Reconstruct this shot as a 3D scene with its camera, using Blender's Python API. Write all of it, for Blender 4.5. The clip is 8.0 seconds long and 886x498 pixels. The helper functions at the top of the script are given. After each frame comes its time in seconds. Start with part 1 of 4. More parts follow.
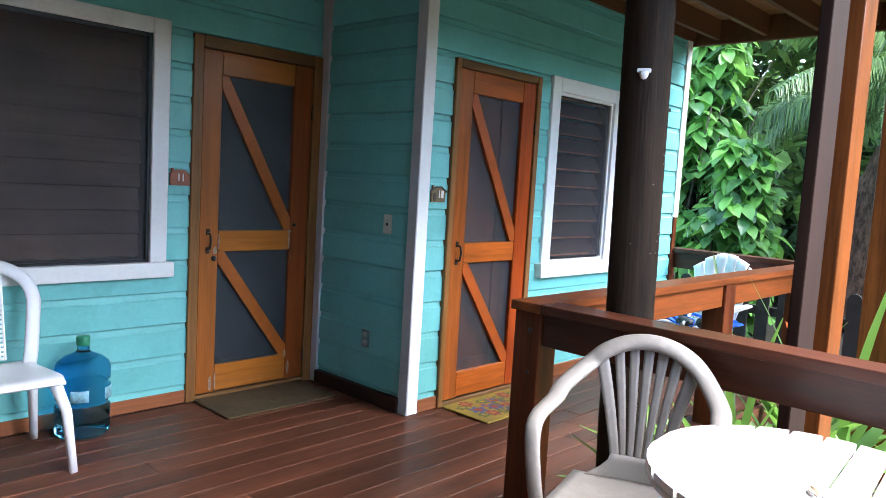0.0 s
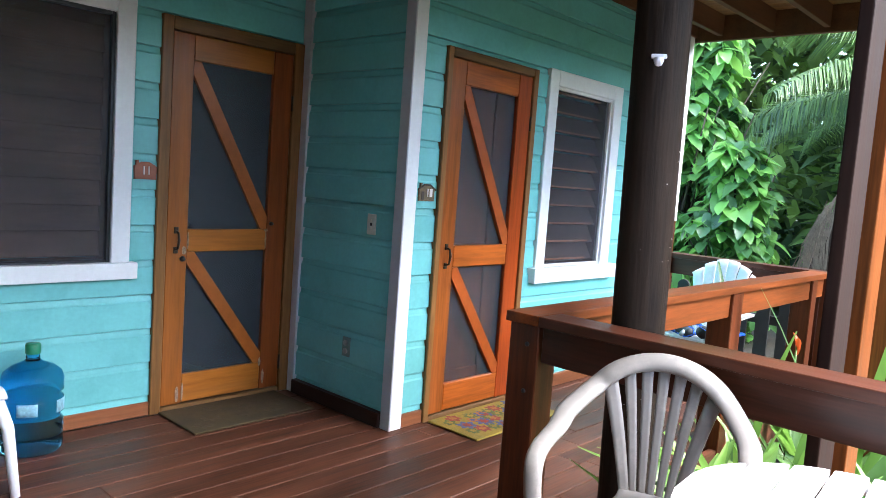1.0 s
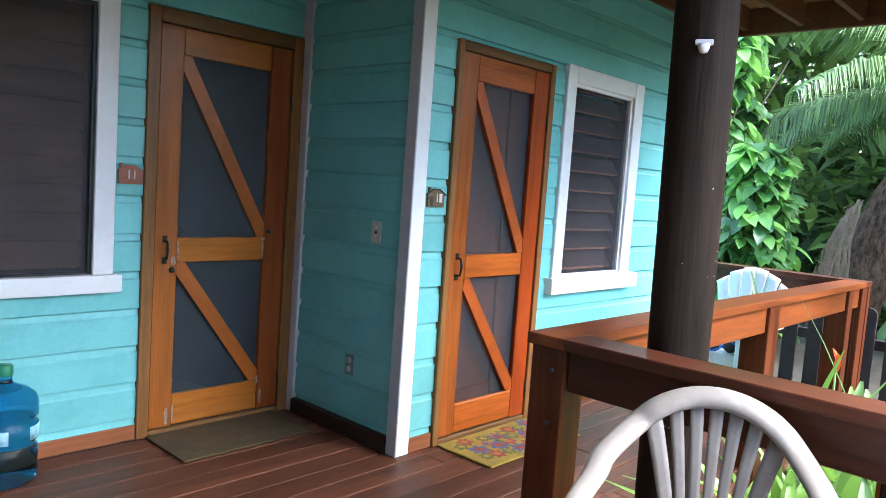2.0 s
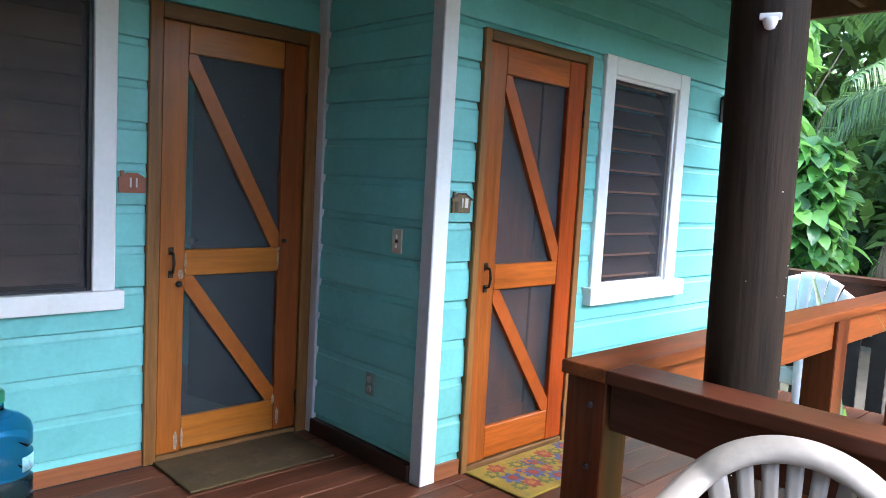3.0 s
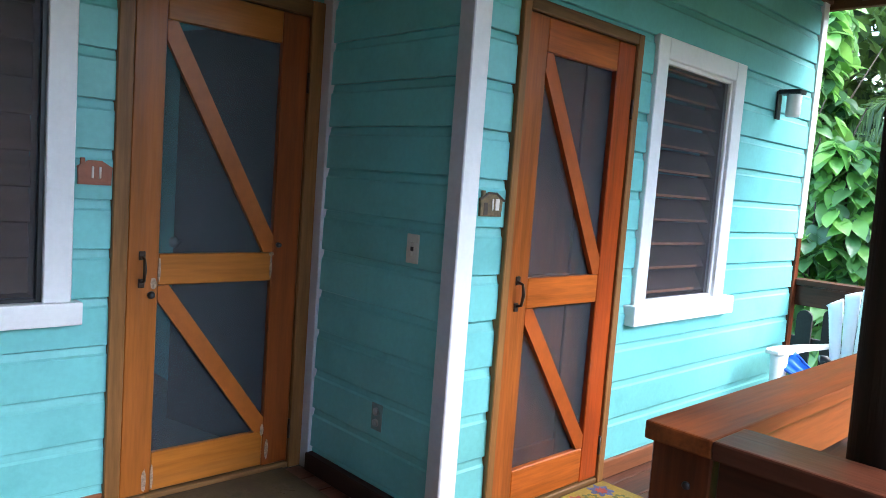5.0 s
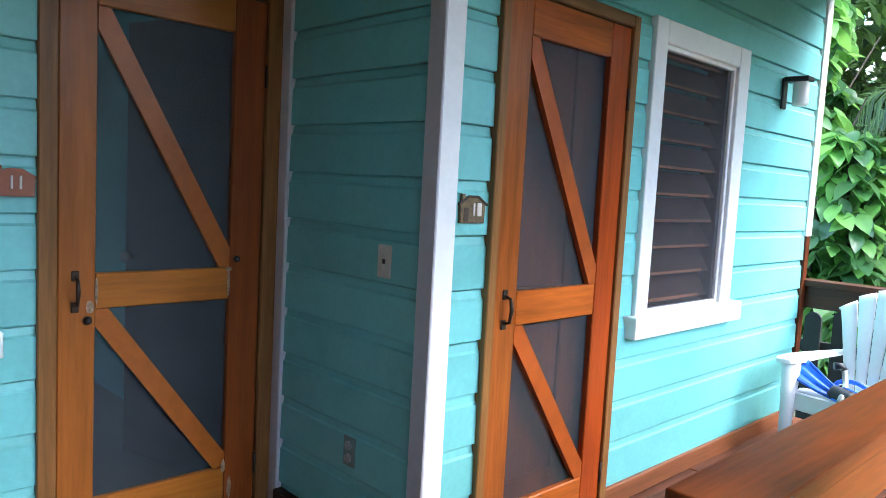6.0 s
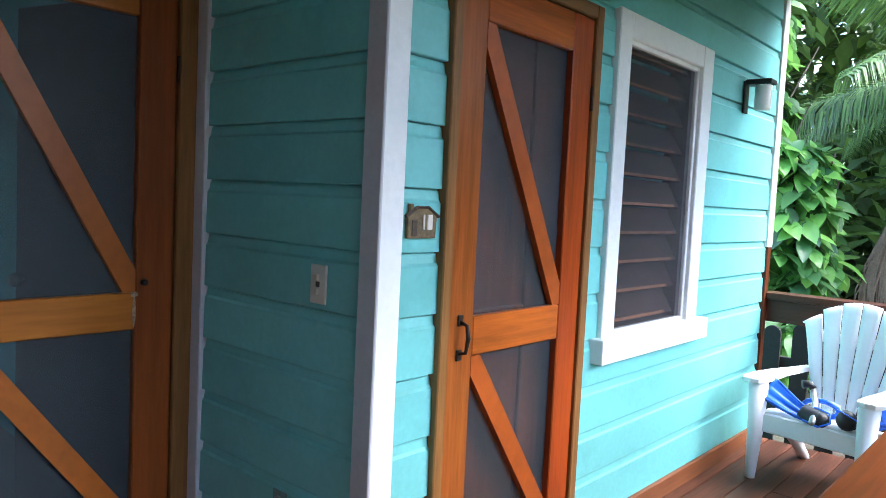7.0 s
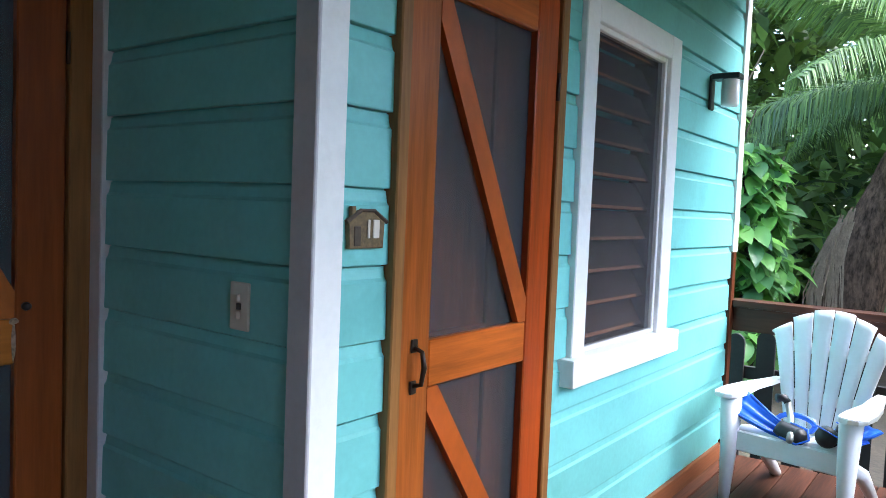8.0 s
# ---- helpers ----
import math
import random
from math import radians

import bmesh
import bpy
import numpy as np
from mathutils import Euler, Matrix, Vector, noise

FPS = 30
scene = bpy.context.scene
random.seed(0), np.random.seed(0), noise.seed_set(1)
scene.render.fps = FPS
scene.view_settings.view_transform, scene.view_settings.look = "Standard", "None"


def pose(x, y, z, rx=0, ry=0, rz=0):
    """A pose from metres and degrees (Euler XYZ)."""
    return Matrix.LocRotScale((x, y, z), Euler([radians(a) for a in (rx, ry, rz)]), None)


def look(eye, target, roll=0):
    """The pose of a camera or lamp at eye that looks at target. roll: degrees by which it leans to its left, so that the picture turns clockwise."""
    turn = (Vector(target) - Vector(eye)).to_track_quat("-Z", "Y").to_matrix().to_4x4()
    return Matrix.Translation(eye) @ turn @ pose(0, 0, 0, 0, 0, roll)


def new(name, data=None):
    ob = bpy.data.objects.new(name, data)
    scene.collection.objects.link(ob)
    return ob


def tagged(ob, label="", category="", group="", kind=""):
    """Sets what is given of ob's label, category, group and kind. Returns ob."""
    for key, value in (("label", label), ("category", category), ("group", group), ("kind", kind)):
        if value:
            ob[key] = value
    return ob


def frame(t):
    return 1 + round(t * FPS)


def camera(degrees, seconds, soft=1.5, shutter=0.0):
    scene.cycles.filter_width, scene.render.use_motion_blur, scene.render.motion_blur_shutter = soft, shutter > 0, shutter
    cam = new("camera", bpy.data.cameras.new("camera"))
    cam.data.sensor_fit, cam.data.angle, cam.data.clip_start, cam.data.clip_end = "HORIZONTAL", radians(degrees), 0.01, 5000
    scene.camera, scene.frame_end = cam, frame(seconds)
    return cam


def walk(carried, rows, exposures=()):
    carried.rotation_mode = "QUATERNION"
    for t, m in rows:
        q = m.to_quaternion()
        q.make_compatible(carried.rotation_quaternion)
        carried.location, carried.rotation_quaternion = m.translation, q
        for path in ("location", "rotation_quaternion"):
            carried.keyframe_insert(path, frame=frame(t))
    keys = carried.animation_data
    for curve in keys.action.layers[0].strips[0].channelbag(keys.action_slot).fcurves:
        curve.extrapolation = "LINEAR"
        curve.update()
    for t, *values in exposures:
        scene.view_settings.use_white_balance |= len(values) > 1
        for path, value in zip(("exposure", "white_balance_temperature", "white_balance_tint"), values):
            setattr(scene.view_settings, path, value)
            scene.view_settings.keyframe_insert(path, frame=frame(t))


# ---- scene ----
cam = camera(62.7, 8.0, 0.6)
PATH = [
    (0, (-0.12, -0.077, 1.397), (1.325, 1.293, 1.209), 3.4),
    (0.5, (-0.019, 0.039, 1.395), (1.442, 1.391, 1.208), 3.8),
    (1, (0.104, 0.14, 1.382), (1.572, 1.485, 1.197), 4.2),
    (2.5, (0.452, 0.469, 1.391), (1.883, 1.856, 1.219), 3.8),
    (3, (0.594, 0.553, 1.406), (1.975, 1.988, 1.222), 3.2),
    (3.5, (0.672, 0.683, 1.383), (2.044, 2.127, 1.207), 3.4),
    (4, (0.752, 0.794, 1.373), (2.12, 2.242, 1.198), 3.8),
    (4.5, (0.817, 0.918, 1.374), (2.193, 2.358, 1.194), 4.4),
    (6, (1.205, 1.231, 1.393), (2.593, 2.66, 1.215), 3.1),
    (6.5, (1.322, 1.379, 1.382), (2.77, 2.75, 1.229), 2.9),
    (7, (1.453, 1.495, 1.382), (2.95, 2.814, 1.245), 2.8),
    (7.5, (1.591, 1.622, 1.375), (3.137, 2.884, 1.25), 2.9),
    (8, (1.718, 1.743, 1.366), (3.311, 2.947, 1.257), 2.3),
]
walk(cam, [(t, look(eye, target, roll)) for t, eye, target, roll in PATH], [(0, 3.44, 6200, 10), (1, 3.56, 6200, 10), (2.5, 3.69, 6200, 10), (4.5, 3.58, 6200, 10), (6.5, 3.58, 6200, 10), (8, 3.31, 6200, 10)])

# ---- daylight: bright overcast sky, soft sun from the garden side ----
SUN_EL, SUN_AZ = 52.0, 150.0   # azimuth clockwise from +y
world = bpy.data.worlds.new("world")
scene.world = world
world.use_nodes = True
wn = world.node_tree
sky = wn.nodes.new("ShaderNodeTexSky")
sky.sky_type = 'NISHITA'
sky.sun_disc = False
sky.sun_elevation, sky.sun_rotation = radians(SUN_EL), radians(SUN_AZ)
sky.air_density, sky.dust_density, sky.ozone_density = 1.0, 1.5, 1.0
wn.links.new(sky.outputs[0], wn.nodes["Background"].inputs[0])
wn.nodes["Background"].inputs[1].default_value = 0.15
sun = new("sun", bpy.data.lights.new("sun", "SUN"))
sun.data.energy, sun.data.angle, sun.data.color = 1.5, radians(66), (1.0, 0.98, 0.95)
az, el = radians(SUN_AZ), radians(SUN_EL)
toward = Vector((math.sin(az) * math.cos(el), math.cos(az) * math.cos(el), math.sin(el)))
sun.matrix_world = look(toward * 30, (0, 0, 0))


# ---- materials ----
def mat(name, colour, rough=0.6, vary=0.25, scale=4.0, bump=0.1, fine=60.0, metal=0.0, stretch=(1, 1, 1), dirt=None, dirt_amount=0.0, dirt_scale=3.0, shift=0.0, spec=0.5, coat=0.0):
    """A painted, stained or moulded surface: broad tone changes, fine grain, bump and optional stains."""
    m = bpy.data.materials.new(name)
    m.use_nodes = True
    t = m.node_tree
    n, l = t.nodes, t.links
    b = n["Principled BSDF"]
    co = n.new("ShaderNodeTexCoord")
    mp = n.new("ShaderNodeMapping")
    mp.inputs["Scale"].default_value = stretch
    info = n.new("ShaderNodeObjectInfo")
    add = n.new("ShaderNodeVectorMath")
    add.operation = 'MULTIPLY_ADD'
    l.new(info.outputs["Random"], add.inputs[0])
    add.inputs[1].default_value = (17.0, 23.0, 31.0)
    l.new(co.outputs["Object"], add.inputs[2])
    l.new(add.outputs[0], mp.inputs["Vector"])
    big = n.new("ShaderNodeTexNoise")
    big.inputs["Scale"].default_value = scale
    big.inputs["Detail"].default_value = 6
    big.inputs["Roughness"].default_value = 0.62
    l.new(mp.outputs[0], big.inputs["Vector"])
    small = n.new("ShaderNodeTexNoise")
    small.inputs["Scale"].default_value = fine
    small.inputs["Detail"].default_value = 4
    l.new(mp.outputs[0], small.inputs["Vector"])
    ramp = n.new("ShaderNodeValToRGB")
    lo = [max(0.0, c * (1 - vary)) for c in colour]
    hi = [min(1.0, c * (1 + vary)) for c in colour]
    ramp.color_ramp.elements[0].position, ramp.color_ramp.elements[1].position = 0.32, 0.68
    ramp.color_ramp.elements[0].color = (*lo, 1)
    ramp.color_ramp.elements[1].color = (*hi, 1)
    mix = n.new("ShaderNodeMath")
    mix.operation = 'MULTIPLY_ADD'
    mix.inputs[1].default_value = 0.35
    l.new(small.outputs["Fac"], mix.inputs[0])
    sub = n.new("ShaderNodeMath")
    sub.operation = 'MULTIPLY_ADD'
    sub.inputs[1].default_value, sub.inputs[2].default_value = 0.8, -0.075
    l.new(big.outputs["Fac"], sub.inputs[0])
    l.new(sub.outputs[0], mix.inputs[2])
    l.new(mix.outputs[0], ramp.inputs[0])
    last = ramp.outputs[0]
    if shift:
        hsv = n.new("ShaderNodeHueSaturation")
        mr = n.new("ShaderNodeMapRange")
        mr.inputs["To Min"].default_value, mr.inputs["To Max"].default_value = 1 - shift, 1 + shift
        l.new(info.outputs["Random"], mr.inputs["Value"])
        l.new(mr.outputs[0], hsv.inputs["Value"])
        l.new(last, hsv.inputs["Color"])
        last = hsv.outputs[0]
    if dirt:
        dn = n.new("ShaderNodeTexNoise")
        dn.inputs["Scale"].default_value = dirt_scale
        dn.inputs["Detail"].default_value = 8
        dn.inputs["Roughness"].default_value = 0.7
        l.new(mp.outputs[0], dn.inputs["Vector"])
        dr = n.new("ShaderNodeMapRange")
        dr.inputs["From Min"].default_value, dr.inputs["From Max"].default_value = 0.52, 0.72
        dr.inputs["To Max"].default_value = dirt_amount
        l.new(dn.outputs["Fac"], dr.inputs["Value"])
        dm = n.new("ShaderNodeMixRGB")
        dm.inputs[2].default_value = (*dirt, 1)
        l.new(dr.outputs[0], dm.inputs[0])
        l.new(last, dm.inputs[1])
        last = dm.outputs[0]
    l.new(last, b.inputs["Base Color"])
    rr = n.new("ShaderNodeMapRange")
    rr.inputs["To Min"].default_value, rr.inputs["To Max"].default_value = max(0.03, rough - 0.12), min(1.0, rough + 0.12)
    l.new(big.outputs["Fac"], rr.inputs["Value"])
    l.new(rr.outputs[0], b.inputs["Roughness"])
    b.inputs["Metallic"].default_value = metal
    b.inputs["Specular IOR Level"].default_value = spec
    b.inputs["Coat Weight"].default_value = coat
    b.inputs["Coat Roughness"].default_value = 0.2
    if bump:
        bp = n.new("ShaderNodeBump")
        bp.inputs["Strength"].default_value = bump
        bp.inputs["Distance"].default_value = 0.01
        l.new(mix.outputs[0], bp.inputs["Height"])
        l.new(bp.outputs[0], b.inputs["Normal"])
    return m


def wood(name, colour, axis, rough=0.45, vary=0.35, shift=0.12, coat=0.0, dirt=None, dirt_amount=0.0, bump=0.15):
    """Stained wood with the grain along one axis (0, 1 or 2)."""
    s = [1.0, 1.0, 1.0]
    s[axis] = 0.07
    return mat(name, colour, rough, vary, 14.0, bump, 90.0, 0.0, s, dirt, dirt_amount, 3.0, shift, 0.2, coat)


def screen_mesh(name, colour, cover):
    """Fine insect mesh: part open, part dark wire."""
    m = bpy.data.materials.new(name)
    m.use_nodes = True
    n, l = m.node_tree.nodes, m.node_tree.links
    b = n["Principled BSDF"]
    b.inputs["Base Color"].default_value = (*colour, 1)
    b.inputs["Roughness"].default_value = 0.55
    tr = n.new("ShaderNodeBsdfTransparent")
    mx = n.new("ShaderNodeMixShader")
    co = n.new("ShaderNodeTexCoord")
    nz = n.new("ShaderNodeTexNoise")
    nz.inputs["Scale"].default_value = 3.0
    nz.inputs["Detail"].default_value = 5
    l.new(co.outputs["Object"], nz.inputs["Vector"])
    mr = n.new("ShaderNodeMapRange")
    mr.inputs["To Min"].default_value, mr.inputs["To Max"].default_value = cover - 0.12, cover + 0.12
    l.new(nz.outputs["Fac"], mr.inputs["Value"])
    l.new(mr.outputs[0], mx.inputs[0])
    l.new(tr.outputs[0], mx.inputs[1])
    l.new(b.outputs[0], mx.inputs[2])
    l.new(mx.outputs[0], n["Material Output"].inputs[0])
    return m


def leaf_mat(name, colour, vary=0.45, rough=0.4, glow=0.35):
    """Leaves: each one its own green, light shining through."""
    m = bpy.data.materials.new(name)
    m.use_nodes = True
    n, l = m.node_tree.nodes, m.node_tree.links
    b = n["Principled BSDF"]
    g = n.new("ShaderNodeNewGeometry")
    info = n.new("ShaderNodeObjectInfo")
    ad = n.new("ShaderNodeMath")
    l.new(g.outputs["Random Per Island"], ad.inputs[0])
    l.new(info.outputs["Random"], ad.inputs[1])
    fr = n.new("ShaderNodeMath")
    fr.operation = 'FRACT'
    l.new(ad.outputs[0], fr.inputs[0])
    r = n.new("ShaderNodeValToRGB")
    e = r.color_ramp.elements
    e[0].color = (colour[0] * (1 - vary), colour[1] * (1 - vary), colour[2] * (1 - vary * 0.6), 1)
    e[1].color = (colour[0] * (1 + 1.5 * vary), colour[1] * (1 + vary), colour[2] * (1 + vary * 0.3), 1)
    l.new(fr.outputs[0], r.inputs[0])
    nz = n.new("ShaderNodeTexNoise")
    nz.inputs["Scale"].default_value = 12
    co = n.new("ShaderNodeTexCoord")
    l.new(co.outputs["Object"], nz.inputs["Vector"])
    mm = n.new("ShaderNodeMixRGB")
    mm.blend_type = 'MULTIPLY'
    mm.inputs[0].default_value = 0.35
    l.new(r.outputs[0], mm.inputs[1])
    l.new(nz.outputs["Fac"], mm.inputs[2])
    l.new(mm.outputs[0], b.inputs["Base Color"])
    b.inputs["Roughness"].default_value = rough
    tl = n.new("ShaderNodeBsdfTranslucent")
    l.new(r.outputs[0], tl.inputs["Color"])
    mx = n.new("ShaderNodeMixShader")
    mx.inputs[0].default_value = glow
    l.new(b.outputs[0], mx.inputs[1])
    l.new(tl.outputs[0], mx.inputs[2])
    l.new(mx.outputs[0], n["Material Output"].inputs[0])
    return m


def glass_mat(name, colour, rough=0.03, ior=1.45):
    m = bpy.data.materials.new(name)
    m.use_nodes = True
    b = m.node_tree.nodes["Principled BSDF"]
    b.inputs["Base Color"].default_value = (*colour, 1)
    b.inputs["Transmission Weight"].default_value = 1.0
    b.inputs["Roughness"].default_value = rough
    b.inputs["IOR"].default_value = ior
    return m


M_TEAL = mat("teal_paint", (0.165, 0.50, 0.485), 0.42, 0.10, 2.2, 0.10, 45, dirt=(0.08, 0.31, 0.29), dirt_amount=0.4, dirt_scale=3.0, shift=0.06)
M_TEAL_IN = mat("teal_room_paint", (0.16, 0.50, 0.50), 0.6, 0.06, 2.0, 0.03)
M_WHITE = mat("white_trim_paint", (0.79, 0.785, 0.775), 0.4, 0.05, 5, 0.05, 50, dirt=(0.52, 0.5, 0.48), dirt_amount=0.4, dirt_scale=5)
# the white trim paint taken down to grey for boards on the shaded wall
M_WHITE_SHADED = mat("shaded_trim_paint", (0.52, 0.50, 0.52), 0.5, 0.08, 5, 0.05, 50, dirt=(0.36, 0.34, 0.33), dirt_amount=0.4, dirt_scale=5)
# the first door is golden and worn, the second redder and glossier
GOLD_LATCH = wood("golden_stile_wood", (0.27, 0.079, 0.012), 2, 0.38, 0.28, 0.05, 0.15, (0.20, 0.12, 0.075), 0.5)
# right stile browner: the shade it stands in is mixed into the wood
GOLD_HINGE_SHADED = wood("shaded_stile_wood", (0.19, 0.043, 0.008), 2, 0.38, 0.3, 0.05, 0.15)
GOLD_RAIL = wood("golden_rail_wood", (0.36, 0.115, 0.015), 0, 0.38, 0.28, 0.10, 0.15, (0.22, 0.10, 0.035), 0.5)
GOLD_BRACE = mat("golden_brace_wood", (0.31, 0.082, 0.010), 0.40, 0.3, 9, 0.12, 70, stretch=(0.4, 1, 0.3), shift=0.08, spec=0.3, coat=0.12)
RED_LATCH = wood("orange_stile_wood", (0.30, 0.075, 0.012), 2, 0.34, 0.38, 0.05, 0.25)
RED_HINGE = wood("red_stile_wood", (0.27, 0.040, 0.005), 2, 0.34, 0.4, 0.05, 0.25)
RED_RAIL = wood("orange_rail_wood", (0.36, 0.082, 0.010), 0, 0.36, 0.45, 0.12, 0.25)
RED_BRACE = mat("red_brace_wood", (0.31, 0.060, 0.007), 0.38, 0.3, 9, 0.12, 70, stretch=(0.4, 1, 0.3), shift=0.08, spec=0.3, coat=0.2)
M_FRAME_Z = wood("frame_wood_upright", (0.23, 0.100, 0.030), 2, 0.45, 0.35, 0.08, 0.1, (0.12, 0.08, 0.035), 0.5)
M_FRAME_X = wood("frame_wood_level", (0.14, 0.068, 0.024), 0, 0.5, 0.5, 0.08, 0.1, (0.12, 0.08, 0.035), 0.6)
M_INNER = wood("inner_door_wood", (0.30, 0.085, 0.030), 2, 0.45, 0.35)
M_LOUVRE = wood("louvre_wood", (0.20, 0.11, 0.06), 0, 0.55, 0.3, 0.12)
M_LOUVRE_LIT_EDGE = wood("lit_louvre_edge", (0.52, 0.20, 0.10), 0, 0.5, 0.3, 0.2)
M_LOUVRE_RED = wood("louvre_wood_red", (0.085, 0.042, 0.034), 0, 0.5, 0.3, 0.12)
M_DECK = wood("deck_wood", (0.092, 0.032, 0.017), 0, 0.48, 0.6, 0.3, 0.04, (0.15, 0.075, 0.043), 0.5)
M_BASE = wood("baseboard_wood", (0.22, 0.075, 0.03), 0, 0.42, 0.3, 0.1, 0.15)
M_BASE_DARK = wood("dark_baseboard_wood", (0.03, 0.014, 0.011), 1, 0.45, 0.3)
# one rail wood: X as lit, Y and Z darkened to hold the shade
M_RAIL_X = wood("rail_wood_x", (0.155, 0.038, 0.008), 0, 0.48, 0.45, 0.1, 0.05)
M_RAIL_Y_SHADED = wood("shaded_rail_wood_y", (0.060, 0.018, 0.009), 1, 0.40, 0.5, 0.1, 0.12)
M_RAIL_Z_SHADED = wood("shaded_rail_wood_z", (0.085, 0.020, 0.006), 2, 0.42, 0.55, 0.1, 0.08)
M_POST = wood("post_wood", (0.17, 0.048, 0.010), 2, 0.42, 0.5, 0.1, 0.12)
# near black: shade on the upright's -x face is put into its colour
M_SHADED_POST = wood("shaded_post_wood", (0.020, 0.008, 0.0045), 2, 0.75, 0.4, 0.1, 0.0)
M_JOIST = wood("joist_wood", (0.10, 0.042, 0.018), 0, 0.6, 0.3, 0.12)
M_CEIL = wood("ceiling_board_wood", (0.27, 0.15, 0.065), 1, 0.6, 0.3, 0.12)
M_POLE = wood("dark_pole_wood", (0.022, 0.013, 0.008), 2, 0.75, 0.6, 0.0, 0.0, (0.085, 0.048, 0.025), 0.75, 0.6)
M_SCREEN = screen_mesh("door_screen", (0.036, 0.046, 0.055), 0.40)
M_SCREEN_W = screen_mesh("window_screen", (0.04, 0.04, 0.05), 0.34)
M_BLACK = mat("black_metal", (0.02, 0.02, 0.022), 0.4, 0.2, 20, 0.05, 120, 0.3)
M_BRONZE = mat("dark_bronze", (0.045, 0.03, 0.024), 0.42, 0.3, 20, 0.08, 120, 0.7)
M_PLATE = mat("ivory_plastic", (0.62, 0.57, 0.48), 0.35, 0.05, 8, 0.02)
M_PLATE_DARK = mat("dark_slot", (0.05, 0.045, 0.04), 0.5, 0.1)
M_STEEL = mat("dull_steel", (0.45, 0.45, 0.45), 0.35, 0.1, 20, 0.03, 90, 0.9)
M_PLASTIC_W = mat("white_plastic", (0.80, 0.80, 0.82), 0.35, 0.04, 3, 0.02, 60, dirt=(0.6, 0.58, 0.54), dirt_amount=0.25, dirt_scale=6)
M_PLASTIC_B = mat("beige_plastic", (0.185, 0.168, 0.154), 0.42, 0.06, 3, 0.03, 60, dirt=(0.45, 0.40, 0.35), dirt_amount=0.3, dirt_scale=7)
M_TERRA = mat("terracotta_plaque", (0.27, 0.085, 0.04), 0.6, 0.2, 20, 0.15)
M_PLAQUE = mat("carved_plaque", (0.12, 0.078, 0.030), 0.55, 0.5, 30, 0.25)
M_PLAQUE_DARK = mat("plaque_dark", (0.05, 0.03, 0.018), 0.6, 0.3, 30, 0.2)
M_PALE = mat("pale_enamel", (0.62, 0.56, 0.50), 0.5, 0.1, 20, 0.05)
M_GROUND = mat("garden_soil", (0.055, 0.042, 0.026), 0.95, 0.5, 1.3, 0.6, 30, dirt=(0.06, 0.085, 0.03), dirt_amount=0.8, dirt_scale=0.8)
M_BARK = mat("palm_bark", (0.095, 0.060, 0.040), 0.95, 0.7, 14, 1.0, 40, stretch=(1, 1, 0.35), dirt=(0.012, 0.009, 0.007), dirt_amount=1.0, dirt_scale=16, spec=0.1)
M_BARK2 = mat("bush_bark", (0.055, 0.04, 0.027), 0.9, 0.4, 8, 0.8, 40, stretch=(1, 1, 0.3))
M_LEAF = leaf_mat("broad_leaf", (0.175, 0.42, 0.12), 0.55, 0.28, 0.42)
M_LEAF_PALM = leaf_mat("palm_leaf", (0.12, 0.24, 0.08), 0.5, 0.42, 0.35)
M_LEAF_DARK = leaf_mat("far_leaf", (0.15, 0.29, 0.09), 0.6, 0.5, 0.35)
M_LEAF_LIGHT = leaf_mat("garden_leaf", (0.15, 0.31, 0.07), 0.4, 0.35, 0.35)
M_DRY = mat("dry_frond", (0.27, 0.19, 0.125), 0.9, 0.35, 10, 0.3)
M_YELLOW = leaf_mat("yellow_frond", (0.28, 0.24, 0.04), 0.3, 0.5, 0.35)
M_PETAL = leaf_mat("orange_bract", (0.75, 0.14, 0.03), 0.2, 0.4, 0.3)


# ---- small builders ----
def part(name, bm, material, parent=None, label="", smooth=False, place=None):
    """Links a bmesh as one mesh object, under a thing or a part."""
    me = bpy.data.meshes.new(name)
    bm.normal_update()
    bm.to_mesh(me)
    bm.free()
    if material:
        me.materials.append(material)
    if smooth:
        for p in me.polygons:
            p.use_smooth = True
    ob = new(name, me)
    if parent:
        ob.parent = parent
    if place is not None:
        ob.matrix_basis = place
    if label:
        ob["label"] = label
    return ob


def thing(name, label, category, place=None, group="", kind=""):
    """An Empty at a thing's base, for its parts."""
    ob = new(name)
    ob.empty_display_size = 0.1
    if place is not None:
        ob.matrix_basis = place
    return tagged(ob, label, category, group, kind)


def box(lo, hi, bevel=0.0, bm=None, seg=1):
    bm = bm or bmesh.new()
    made = bmesh.ops.create_cube(bm, size=1.0)["verts"]
    size = [max(1e-4, h - l) for l, h in zip(lo, hi)]
    mid = [(l + h) / 2 for l, h in zip(lo, hi)]
    for v in made:
        v.co = Vector([v.co[i] * size[i] + mid[i] for i in range(3)])
    if bevel:
        edges = list({e for v in made for e in v.link_edges})
        bmesh.ops.bevel(bm, geom=edges, offset=min(bevel, min(size) * 0.4), segments=seg, affect='EDGES', profile=0.6)
    return bm


